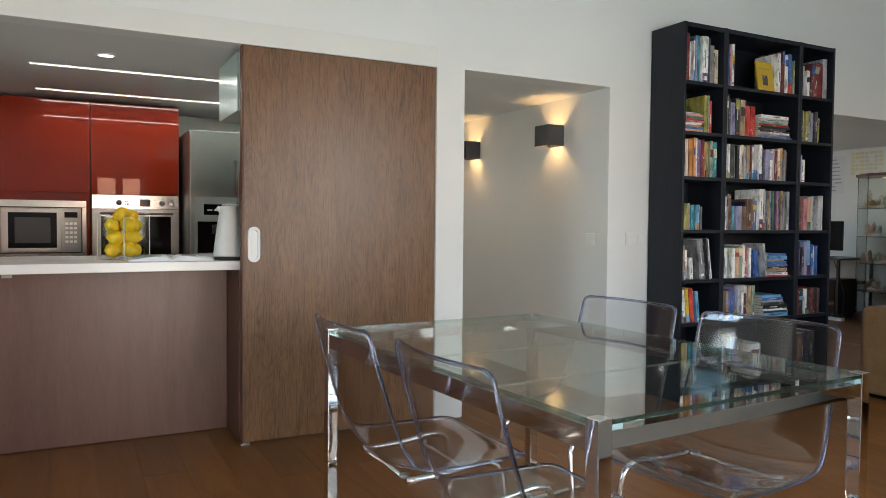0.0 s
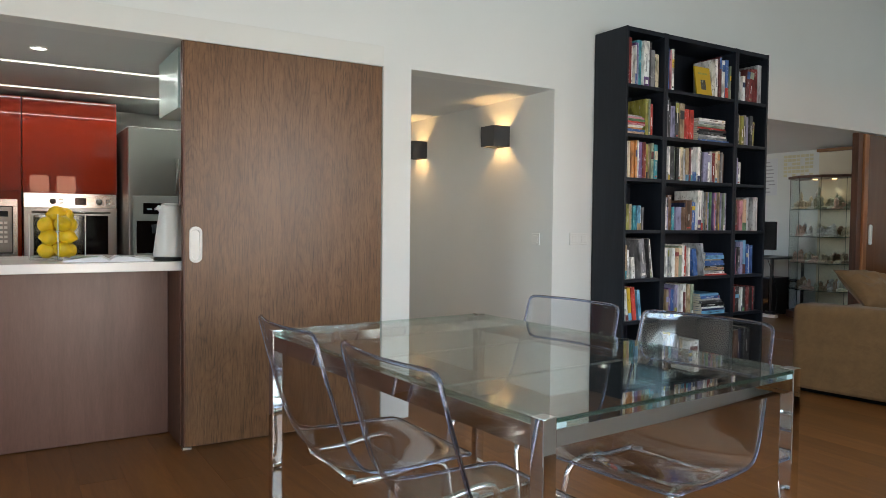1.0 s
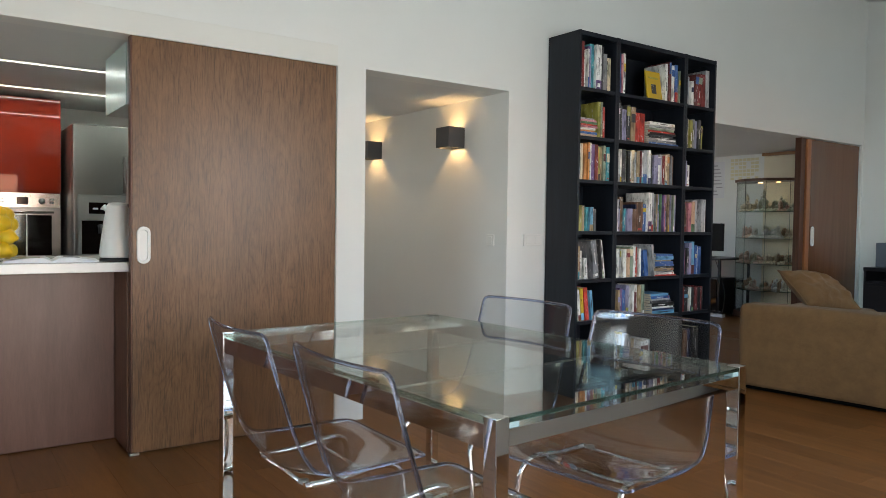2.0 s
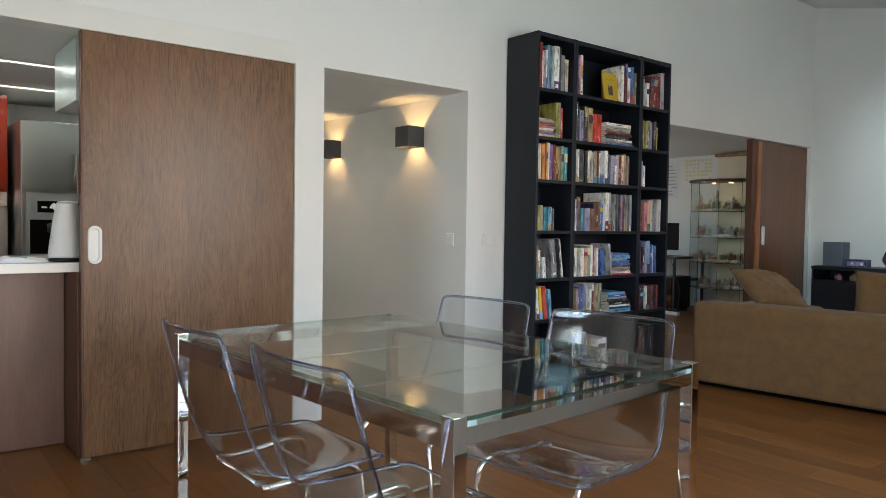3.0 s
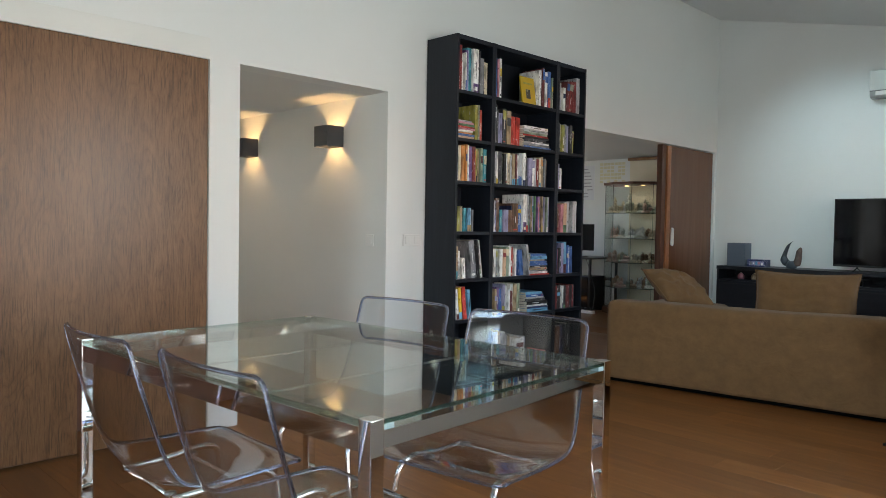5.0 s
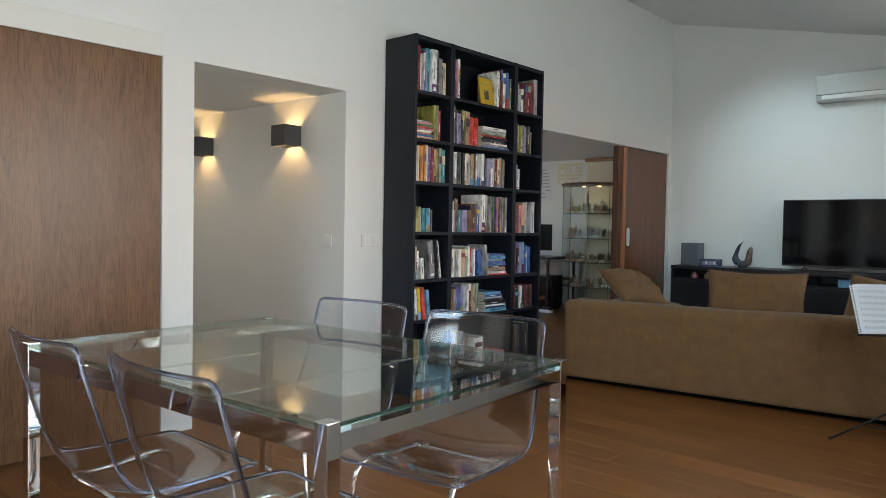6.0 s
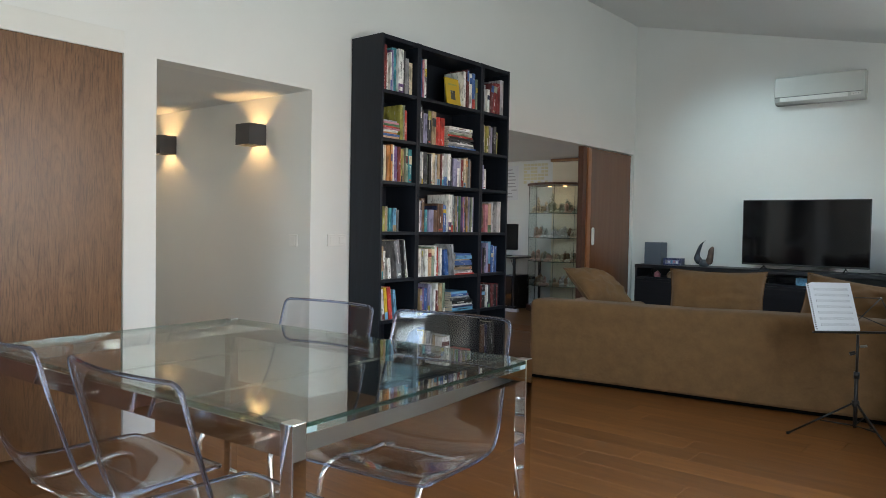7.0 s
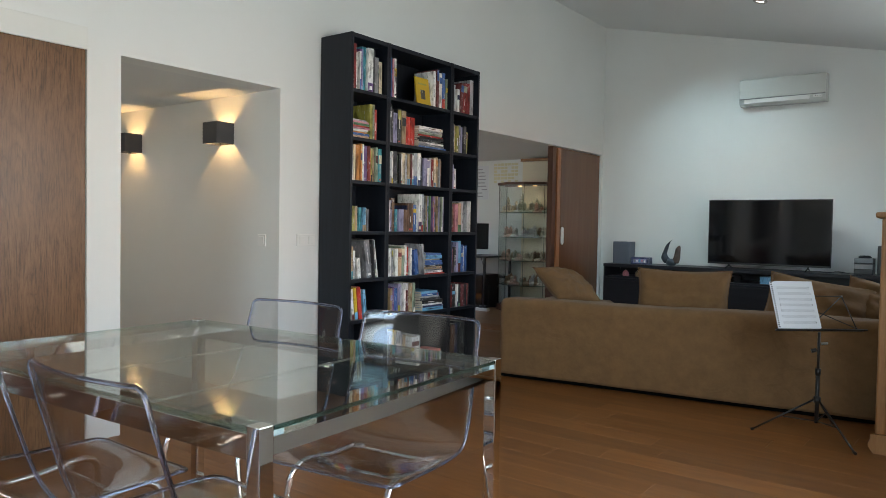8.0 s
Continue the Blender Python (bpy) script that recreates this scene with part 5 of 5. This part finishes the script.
def microwave():
    t = thing("microwave", "stainless steel built-in microwave oven", "microwave", pose(-0.245, KY, 0.835))
    W, H = 0.595, 0.43
    bm = bmesh.new()
    for a, b in (((0, 0), (W, 0.045)), ((0, H - 0.05), (W, H)), ((0, 0.045), (0.04, H - 0.05)), ((W - 0.03, 0.045), (W, H - 0.05))):
        box(bm, (a[0], -0.012, a[1]), (b[0], 0.001, b[1]), 0.002, 1)
    part("trim_frame", bm, "steel_light", t)
    # black sheet paints the shaded reveal between trim and front
    slab("gap", (0.0405, -0.008, 0.0455), (W - 0.0305, -0.004, H - 0.0505), "black", t, 0, "black sheet for the shade in the gap round the front")
    slab("front", (0.046, -0.02, 0.051), (W - 0.036, 0.001, H - 0.056), "steel", t, 0.003)
    d = slab("microwave_door", (0.05, -0.03, 0.055), (0.43, -0.0205, H - 0.06), "steel", t, 0.003)
    slab("window", (0.095, -0.0315, 0.085), (0.40, -0.0305, H - 0.09), "black_gloss", d, 0.0004, "dark glass window")
    slab("window_mesh", (0.135, -0.0325, 0.12), (0.36, -0.0318, H - 0.125), "dark_grey", d, 0)
    slab("display", (0.45, -0.0215, H - 0.125), (0.535, -0.0205, H - 0.085), "black_gloss", t, 0)
    for r in range(5):
        for k in range(3):
            slab("button", (0.455 + 0.028 * k, -0.022, 0.12 + 0.033 * r), (0.475 + 0.028 * k, -0.0205, 0.138 + 0.033 * r), "white", t, 0.001)
    slab("open_button", (0.455, -0.023, 0.065), (0.535, -0.0205, 0.10), "steel", t, 0.002)


def fridge():
    t = thing("refrigerator", "brushed steel tall refrigerator with a dispenser", "refrigerator", pose(1.03, 5.6, 0))
    slab("body", (0.0, 0.062, 0.02), (0.85, 0.72, 1.80), "steel_dark", t, 0.006)
    d = slab("door", (0.0, 0.0, 0.06), (0.42, 0.06, 1.80), "steel_dark", t, 0.01, seg=3)
    slab("door", (0.425, 0.0, 0.06), (0.85, 0.06, 1.80), "steel_dark", t, 0.01, seg=3)
    bm = bmesh.new()
    for a, b in (((0.03, 0.86), (0.345, 0.885)), ((0.03, 1.12), (0.345, 1.305)), ((0.03, 0.885), (0.055, 1.12)), ((0.32, 0.885), (0.345, 1.12))):
        box(bm, (a[0], -0.012, a[1]), (b[0], -0.0003, b[1]), 0.002, 1)
    part("dispenser_frame", bm, "satin", d, "steel frame of the dispenser")
    slab("dispenser_recess", (0.055, -0.003, 0.885), (0.32, -0.0003, 1.12), "black_gloss", d, 0, "dark dispenser recess")
    slab("display", (0.10, -0.0135, 1.17), (0.29, -0.0123, 1.25), "black_gloss", d, 0)
    for k in range(3):
        slab("display_mark", (0.125 + 0.05 * k, -0.0142, 1.20), (0.16 + 0.05 * k, -0.0136, 1.212), "white", d, 0)
    part("spout", turned(bmesh.new(), [(0, 0), (0.03, 0), (0.035, 0.06), (0.0, 0.07)], 20, (0.19, -0.02, 1.03)), "dark_grey", d)
    part("handle", tube(bmesh.new(), [(0.33, -0.045, 1.32), (0.33, -0.045, 1.58)], 0.012, 12), "steel", d)
    for z in (1.35, 1.55):
        part("handle_post", tube(bmesh.new(), [(0.33, -0.045, z), (0.33, 0.0, z)], 0.008, 8), "steel", d)
    part("handle", tube(bmesh.new(), [(0.47, -0.045, 0.75), (0.47, -0.045, 1.58)], 0.012, 12), "steel", t)


oven()
microwave()
fridge()
hood = thing("wall_cabinet", "pale glossy glass-fronted wall cabinet under the ceiling", "wall cabinet", pose(1.035, 3.92, 1.715))
slab("carcass", (0.008, 0, 0), (0.85, 0.52, KTOP - 1.716), "white", hood, 0.002)
slab("glass_side", (0, 0, 0), (0.0075, 0.52, KTOP - 1.716), "pale_gloss", hood, 0.001, "pale green glossy glass")

for y in (4.79, 5.70):
    t = thing("light_strip", "recessed white light strip in the kitchen ceiling", "ceiling lamp", pose(0.04, y, KTOP - 0.004), group="kitchen light strips")
    slab("diffuser", (0, -0.012, 0), (1.9, 0.012, 0.003), "led", t, 0, "glowing white diffuser")
    for s in (-1, 1):
        slab("channel_lip", (-0.003, s * 0.0165, -0.002), (1.903, s * 0.0125, 0.0035), "white", t, 0)
t = thing("ceiling_spot", "round white kitchen ceiling spot, lit", "ceiling lamp", pose(0.42, 4.37, KTOP - 0.0005), group="ceiling spots")
part("ring", turned(bmesh.new(), [(0.038, 0), (0.038, -0.006), (0.048, -0.006), (0.05, 0)], 28), "white", t)
part("glass", turned(bmesh.new(), [(0, -0.003), (0.0375, -0.003), (0.0375, 0), (0, 0)], 28), "led", t, "glowing lamp glass")
lamp("kitchen_spot_light", "SPOT", 5, (1.0, 0.9, 0.78), look((0.42, 4.37, KTOP - 0.02), (0.42, 4.37, 0)), cone=(110, 0.6), soft=0.03)
for y in (4.79, 5.70):
    lamp("light_strip_light", "AREA", 8, (0.9, 1.0, 0.92), look((1.0, y, KTOP - 0.01), (1.0, y + 0.001, 0)), size=(1.9, 0.024))


def lemon_vase():
    t = thing("glass_vase", "square clear glass vase full of lemons", "vase", pose(0.483, 4.07, 0.9212, 0, 0, 42))
    g, k = 0.088, 0.005
    slab("bottom", (-g + k, -g + k, 0), (g - k, g - k, 0.012), "thin_glass", t, 0.0005)
    for a, b in (((-g, -g), (g, -g + k)), ((-g, g - k), (g, g)), ((-g, -g + k), (-g + k, g - k)), ((g - k, -g + k), (g, g - k))):
        slab("pane", (*a, 0), (*b, 0.228), "thin_glass", t, 0)
    # white strips at the corners paint the bright reflection on the glass
    for sx in (-1, 1):
        for sy in (-1, 1):
            part("pane_edge", tube(bmesh.new(), [(sx * g, sy * g, 0.001), (sx * g, sy * g, 0.228)], 0.0028, 8), "white_gloss", t, "white corner strip for the glass highlight")
    r = random.Random(5)
    spots = []
    for layer, z in enumerate((0.048, 0.112, 0.176)):
        for k in range(4):
            a = math.pi / 2 * k + (0.79 if layer % 2 else 0.35)
            spots.append((0.055 * math.cos(a), 0.055 * math.sin(a), z + 0.006 * (k % 2)))
    spots += [(-0.006, -0.02, 0.232), (0.035, 0.02, 0.222)]
    lem = None
    for x, y, z in spots:
        m = pose(0.483 + x, 4.07 + y, 0.9212 + z, r.uniform(0, 360), r.uniform(50, 130), r.uniform(0, 360)) @ Matrix.Scale(1.06, 4)
        if lem is None:
            bm = turned(bmesh.new(), [(0, -0.042), (0.006, -0.040), (0.012, -0.034), (0.027, -0.024), (0.035, -0.008), (0.035, 0.008), (0.027, 0.024), (0.012, 0.035), (0.007, 0.042), (0, 0.044)], 20)
            lem = new("lemon", mesh_of("lemon", bm, M["lemon"]))
            tagged(lem, "ripe yellow lemon in the glass vase", "lemon", "lemons in the vase")
            lem.matrix_world = m
        else:
            copy_thing(lem, m)


lemon_vase()
mag = thing("magazine", "open magazine lying on the white worktop", "magazine", pose(0.70, 3.93, 0.9212, 0, 0, -6))
for s in (-1, 1):
    bm = bmesh.new()
    prof = [(0, 0.004), (0.03, 0.022), (0.09, 0.021), (0.2, 0.007)]
    lo = [[bm.verts.new((s * x, y, 0.0)) for x, z in prof] for y in (-0.13, 0.13)]
    hi_ = [[bm.verts.new((s * x, y, z)) for x, z in prof] for y in (-0.13, 0.13)]
    for k in range(3):
        bm.faces.new((hi_[0][k], hi_[0][k + 1], hi_[1][k + 1], hi_[1][k]))
        bm.faces.new((lo[0][k], lo[0][k + 1], lo[1][k + 1], lo[1][k]))
        for g, h in ((lo[0], hi_[0]), (lo[1], hi_[1])):
            bm.faces.new((g[k], g[k + 1], h[k + 1], h[k]))
    bm.faces.new((lo[0][3], lo[1][3], hi_[1][3], hi_[0][3]))
    part("page_block", bm, "paper", mag)
slab("picture", (-0.17, -0.1, 0.0195), (-0.05, 0.02, 0.0225), COVER["sage"], mag, 0, "faded colour picture on the page")
slab("picture", (0.05, -0.05, 0.0195), (0.12, 0.1, 0.0225), COVER["grey"], mag, 0, "faded colour picture on the page")


def kettle():
    t = thing("electric_kettle", "white tapered electric kettle on a black base", "kettle", pose(0.985, 3.86, 0.9212))
    part("base", turned(bmesh.new(), [(0, 0), (0.082, 0), (0.085, 0.010), (0.078, 0.018), (0, 0.018)], 32), "black", t)
    part("body", turned(bmesh.new(), [(0, 0.0185), (0.084, 0.0185), (0.086, 0.03), (0.078, 0.1), (0.064, 0.2), (0.052, 0.272), (0.048, 0.282), (0, 0.284)], 40), "kettle", t)
    part("lid", turned(bmesh.new(), [(0.046, 0.2845), (0.044, 0.289), (0.02, 0.293), (0, 0.294)], 28), "kettle", t)
    part("handle", tube(bmesh.new(), smooth_line([(0.04, -0.02, 0.275), (0.095, -0.04, 0.27), (0.12, -0.05, 0.17), (0.088, -0.03, 0.06)], 18), 0.010, 10), "black", t)
    part("spout", tube(bmesh.new(), [(-0.04, 0.01, 0.25), (-0.064, 0.018, 0.274)], 0.013, 10), "kettle", t)
    part("cord", tube(bmesh.new(), smooth_line([(0.07, -0.04, 0.006), (0.10, -0.075, 0.03), (0.085, -0.085, 0.06), (0.06, -0.07, 0.03), (0.05, -0.09, 0.006)], 22), 0.0035, 6), "black", t)


kettle()
top_shelf = thing("steel_shelf", "steel bracket and shelf behind the sliding door", "shelf", pose(1.14, 4.4, 0.9212))
slab("upright", (0, 0, 0), (0.02, 0.02, 0.5), "steel", top_shelf, 0.002)
slab("upright", (0.08, 0, 0), (0.1, 0.02, 0.5), "steel", top_shelf, 0.002)
slab("plate", (-0.03, -0.06, 0.24), (0.2, 0.1, 0.255), "steel", top_shelf, 0.002)


# ---- study ----
def vitrine():
    t = thing("display_cabinet", "glass display cabinet with a wooden top", "display cabinet", pose(8.76, 5.07, 0))
    H, R = 1.72, 0.44
    ang = [radians(a) for a in (90, 126, 162, 198, 234, 270)]
    ring = [(0.22 + R * 1.0 * math.cos(a), R * math.sin(a)) for a in ang]
    ring[0], ring[-1] = (0.30, R), (0.30, -R)
    def plate(z0, z1, grow=1.0):
        bm = bmesh.new()
        lo = [bm.verts.new((0.3 + (x - 0.3) * grow, y * grow, z0)) for x, y in ring]
        hi = [bm.verts.new((0.3 + (x - 0.3) * grow, y * grow, z1)) for x, y in ring]
        bm.faces.new(lo[::-1])
        bm.faces.new(hi)
        for k in range(len(ring)):
            q = (k + 1) % len(ring)
            bm.faces.new((lo[k], lo[q], hi[q], hi[k]))
        return bm
    part("wooden_top", plate(H, H + 0.03, 1.06), "door_edge_dark", t, "dark wooden top board")
    part("wooden_base", plate(0, 0.08, 1.03), "door_edge_dark", t, "dark wooden base")
    for z in (0.36, 0.69, 1.01, 1.345):
        part("glass_shelf", plate(z - 0.008, z, 0.985), "thin_glass", t)
        bm = tube(bmesh.new(), [(0.3 + (x - 0.3) * 0.985, y * 0.985, z - 0.004) for x, y in ring], 0.0042, 6)
        part("shelf_edge", bm, "glass_edge", t, "green edge of the glass shelf")
    for k in range(5):
        (x0, y0), (x1, y1) = ring[k], ring[k + 1]
        d = Vector((x1 - x0, y1 - y0, 0)).normalized()
        n = Vector((d.y, -d.x, 0)) * 0.002
        bm = bmesh.new()
        vs = [bm.verts.new(Vector((x, y, z)) + s * n) for s in (-1, 1) for x, y, z in ((x0, y0, 0.081), (x1, y1, 0.081), (x1, y1, H - 0.001), (x0, y0, H - 0.001))]
        for f in ((0, 1, 2, 3), (4, 5, 6, 7), (0, 1, 5, 4), (1, 2, 6, 5), (2, 3, 7, 6), (3, 0, 4, 7)):
            bm.faces.new([vs[i] for i in f])
        part("pane", bm, "thin_glass", t)
        part("pane_edge", tube(bmesh.new(), [(x1 - 0.004, y1, 0.082), (x1 - 0.004, y1, H - 0.002)], 0.003, 6), "glass_edge", t)
    for y in (-0.12, 0.12):
        part("lamp", turned(bmesh.new(), [(0, 0), (0.028, 0), (0.028, 0.012), (0, 0.012)], 16, (0.1, y, H - 0.0125)), "warm_glow", t, "small warm lit lamp")
        lamp("vitrine_light", "SPOT", 1.1, (1.0, 0.85, 0.62), look((8.86, 5.07 + y, H - 0.03), (8.86, 5.07 + y, 0)), cone=(110, 0.6), soft=0.02)


vitrine()
GLAZES = [paint("ornament_" + n, c, rough=0.35, vary=0.5, scale=55) for n, c in (("cream", (0.74, 0.66, 0.52)), ("rose", (0.62, 0.42, 0.34)), ("sand", (0.70, 0.58, 0.42)), ("ivory", (0.78, 0.74, 0.65)), ("white", (0.74, 0.72, 0.67)), ("brown", (0.36, 0.24, 0.15)), ("sage", (0.45, 0.46, 0.36)))]
orng = random.Random(21)


def ornament(x, y, z, s, tall):
    """A small glazed cottage-like ornament: a lumpy base, a few blocks and a pointed top, in one body."""
    bm = bmesh.new()
    turned(bm, [(0, 0), (0.5 * s, 0), (0.48 * s, 0.12 * s), (0.3 * s, 0.22 * s), (0, 0.24 * s)], 12)
    for k in range(orng.randint(3, 6)):
        a, r = orng.uniform(0, 6.28), orng.uniform(0.05, 0.34) * s
        h = orng.uniform(0.4, 0.85) * s + (0.8 * s * tall if k == 0 else 0)
        w = orng.uniform(0.1, 0.2) * s
        turned(bm, [(0, 0.1 * s), (w, 0.1 * s), (w * 0.9, h * 0.7), (w * 1.15, h * 0.72), (w * 0.4, h * 0.95), (0, h)], 7, (r * math.cos(a), r * math.sin(a), 0))
    for v in bm.verts:
        v.co += Vector((noise.noise(v.co * 60), noise.noise(v.co * 60 + Vector((9, 0, 0))), 0)) * 0.1 * s
    ob = new("ornament", mesh_of("ornament", bm, orng.choice(GLAZES)))
    ob.matrix_world = pose(x, y, z + 0.0005, 0, 0, orng.uniform(0, 360))
    tagged(ob, "small glazed ornament on a glass cabinet shelf", "ornament", "ornaments in the display cabinet")


for z, tall in ((0.36, 0.15), (0.69, 0.15), (1.01, 0.35), (1.345, 1.0)):
    for k in range(9):
        y = -0.30 + 0.075 * k
        ornament(8.76 + 0.08 + orng.uniform(-0.05, 0.12), 5.07 + y, z, orng.uniform(0.145, 0.195), tall * orng.uniform(0.2, 1.3))


def study_desk():
    t = thing("desk", "black metal computer desk", "desk", pose(8.45, 5.47, 0))
    slab("desktop", (0, 0, 0.715), (0.7, 1.3, 0.74), "black", t, 0.003)
    for x in (0.01, 0.66):
        for y in (0.005, 1.265):
            slab("leg", (x, y, 0), (x + 0.03, y + 0.03, 0.715), "black", t, 0.002)
    slab("stretcher", (0.67, 0.04, 0.4), (0.685, 1.26, 0.44), "black", t, 0.002)
    mo = thing("monitor", "black flat computer monitor on the desk", "monitor", pose(8.6, 5.53, 0.7405, 0, 0, 8))
    slab("screen", (0, 0, 0.09), (0.03, 0.5, 0.45), "black_gloss", mo, 0.004)
    slab("neck", (0.031, 0.22, 0.01), (0.05, 0.28, 0.2), "black", mo, 0.002)
    slab("foot", (-0.04, 0.15, 0), (0.15, 0.35, 0.012), "black", mo, 0.003)
    pc = thing("computer_tower", "black computer tower under the desk", "computer", pose(8.5, 5.53, 0.0))
    slab("case", (0, 0, 0.02), (0.42, 0.2, 0.48), "black", pc, 0.005)
    slab("front_panel", (-0.012, 0.006, 0.025), (-0.0005, 0.194, 0.475), "black_gloss", pc, 0.003)
    for x in (0.05, 0.35):
        slab("foot", (x, 0.02, 0), (x + 0.03, 0.18, 0.02), "black", pc, 0.002)
    c = thing("cable", "black cable hanging below the desk", "cable", pose(8.46, 5.42, 0))
    part("wire", tube(bmesh.new(), smooth_line([(0.0, 0.12, 0.715), (-0.02, 0.02, 0.5), (-0.01, -0.03, 0.3), (-0.02, -0.02, 0.1), (-0.03, 0.0, 0.004)], 20), 0.005, 6), "black", c)
    b = thing("power_strip", "white power strip with plugs on the floor", "power strip", pose(8.35, 5.35, 0))
    slab("body", (0, 0, 0), (0.06, 0.26, 0.04), "white", b, 0.004)
    for k in range(3):
        slab("plug", (0.012, 0.03 + 0.08 * k, 0.0405), (0.048, 0.07 + 0.08 * k, 0.075), "black", b, 0.003)


study_desk()
t = thing("wardrobe", "plain cream tall wardrobe in the study corner", "wardrobe", pose(8.98, 4.42, 0))
slab("body", (0.012, 0, 0.04), (0.215, 0.80, 2.06), "cream_panel", t, 0.002)
slab("door", (-0.006, 0.003, 0.05), (0.0115, 0.797, 2.055), "cream_panel", t, 0.002)
slab("plinth", (0.02, 0.01, 0), (0.215, 0.79, 0.04), "cream_panel", t, 0)
slab("cornice", (-0.03, -0.02, 2.062), (0.216, 0.82, 2.10), "pine", t, 0.004, "varnished wooden cornice")

# notes on the study wall
nrng = random.Random(3)
board = thing("paper_notes", "yellowish paper notes pinned in a grid on the wall", "notes", pose(STX, 5.43, 1.70))
for k in range(7):
    for j in range(7):
        if (k < 6 and j < 4 - (k % 3) and k not in (2,)) is False and nrng.random() < 0.45:
            continue
        y, z = 0.06 * k, 0.34 - 0.05 * j
        slab("note", (-0.003, y, z), (-0.0005, y + 0.05, z + 0.034), "yellow_note", board, 0)
chart = thing("wall_chart", "white paper chart with dark unreadable lines", "poster", pose(STX, 5.93, 1.55))
slab("sheet", (-0.004, 0, 0), (-0.001, 0.35, 0.5), "paper", chart, 0)
for k in range(9):
    y = nrng.uniform(0.02, 0.12)
    slab("text_bar", (-0.0052, y, 0.04 + 0.05 * k), (-0.0042, y + nrng.uniform(0.08, 0.2), 0.055 + 0.05 * k), "staff", chart, 0)

# ---- neighbour's roof outside the windows ----
house = thing("neighbour_house", "neighbouring house with a terracotta tiled roof", "house", pose(2, -15, -4))
slab("wall", (-14, -4, 0), (14, 0, 4.6), "render_wall", house, 0)
bm = bmesh.new()
rp = [(-14.5, 0.5, 4.6), (14.5, 0.5, 4.6), (14.5, -4, 8.0), (-14.5, -4, 8.0)]
lo = [bm.verts.new(p) for p in rp]
hi_ = [bm.verts.new((p[0], p[1], p[2] + 0.2)) for p in rp]
bm.faces.new(lo[::-1])
bm.faces.new(hi_)
for k in range(4):
    bm.faces.new((lo[k], lo[(k + 1) % 4], hi_[(k + 1) % 4], hi_[k]))
part("roof", bm, "roof_tile", house)
structure("ground", [((-400, -400, -4.3), (400, 400, -4.0))], "paving", "grey paved ground outside far below", "ground")

# ---- floor boards ----
brng = random.Random(8)
PW, GAP = 0.18, 0.0004
board_mesh = {}
for k in range(int((7.9 + 0.75) / PW)):
    x = -0.75 + k * PW
    y = -0.35 - brng.uniform(0, 0.9)
    while y < 3.95:
        full = ln = brng.choice((0.9, 1.2, 1.5, 1.8))
        start = y
        if y < BACK + 0.002:
            start, ln = BACK + 0.002, round(y + full - BACK - 0.002, 2)
        y += full
        if ln < 0.05:
            continue
        if ln not in board_mesh:
            bm = box(bmesh.new(), (GAP, GAP, -0.0028), (PW - GAP, ln - GAP, 0.0))
            top = [e for e in bm.edges if all(v.co.z > -0.001 for v in e.verts)]
            bmesh.ops.bevel(bm, geom=top, offset=0.0003, segments=1, affect="EDGES")
            board_mesh[ln] = mesh_of("plank", bm, M["plank"])
        ob = new("plank", board_mesh[ln])
        ob.parent = bpy.data.objects["floor"]
        ob.location = (x, start, 0.0)
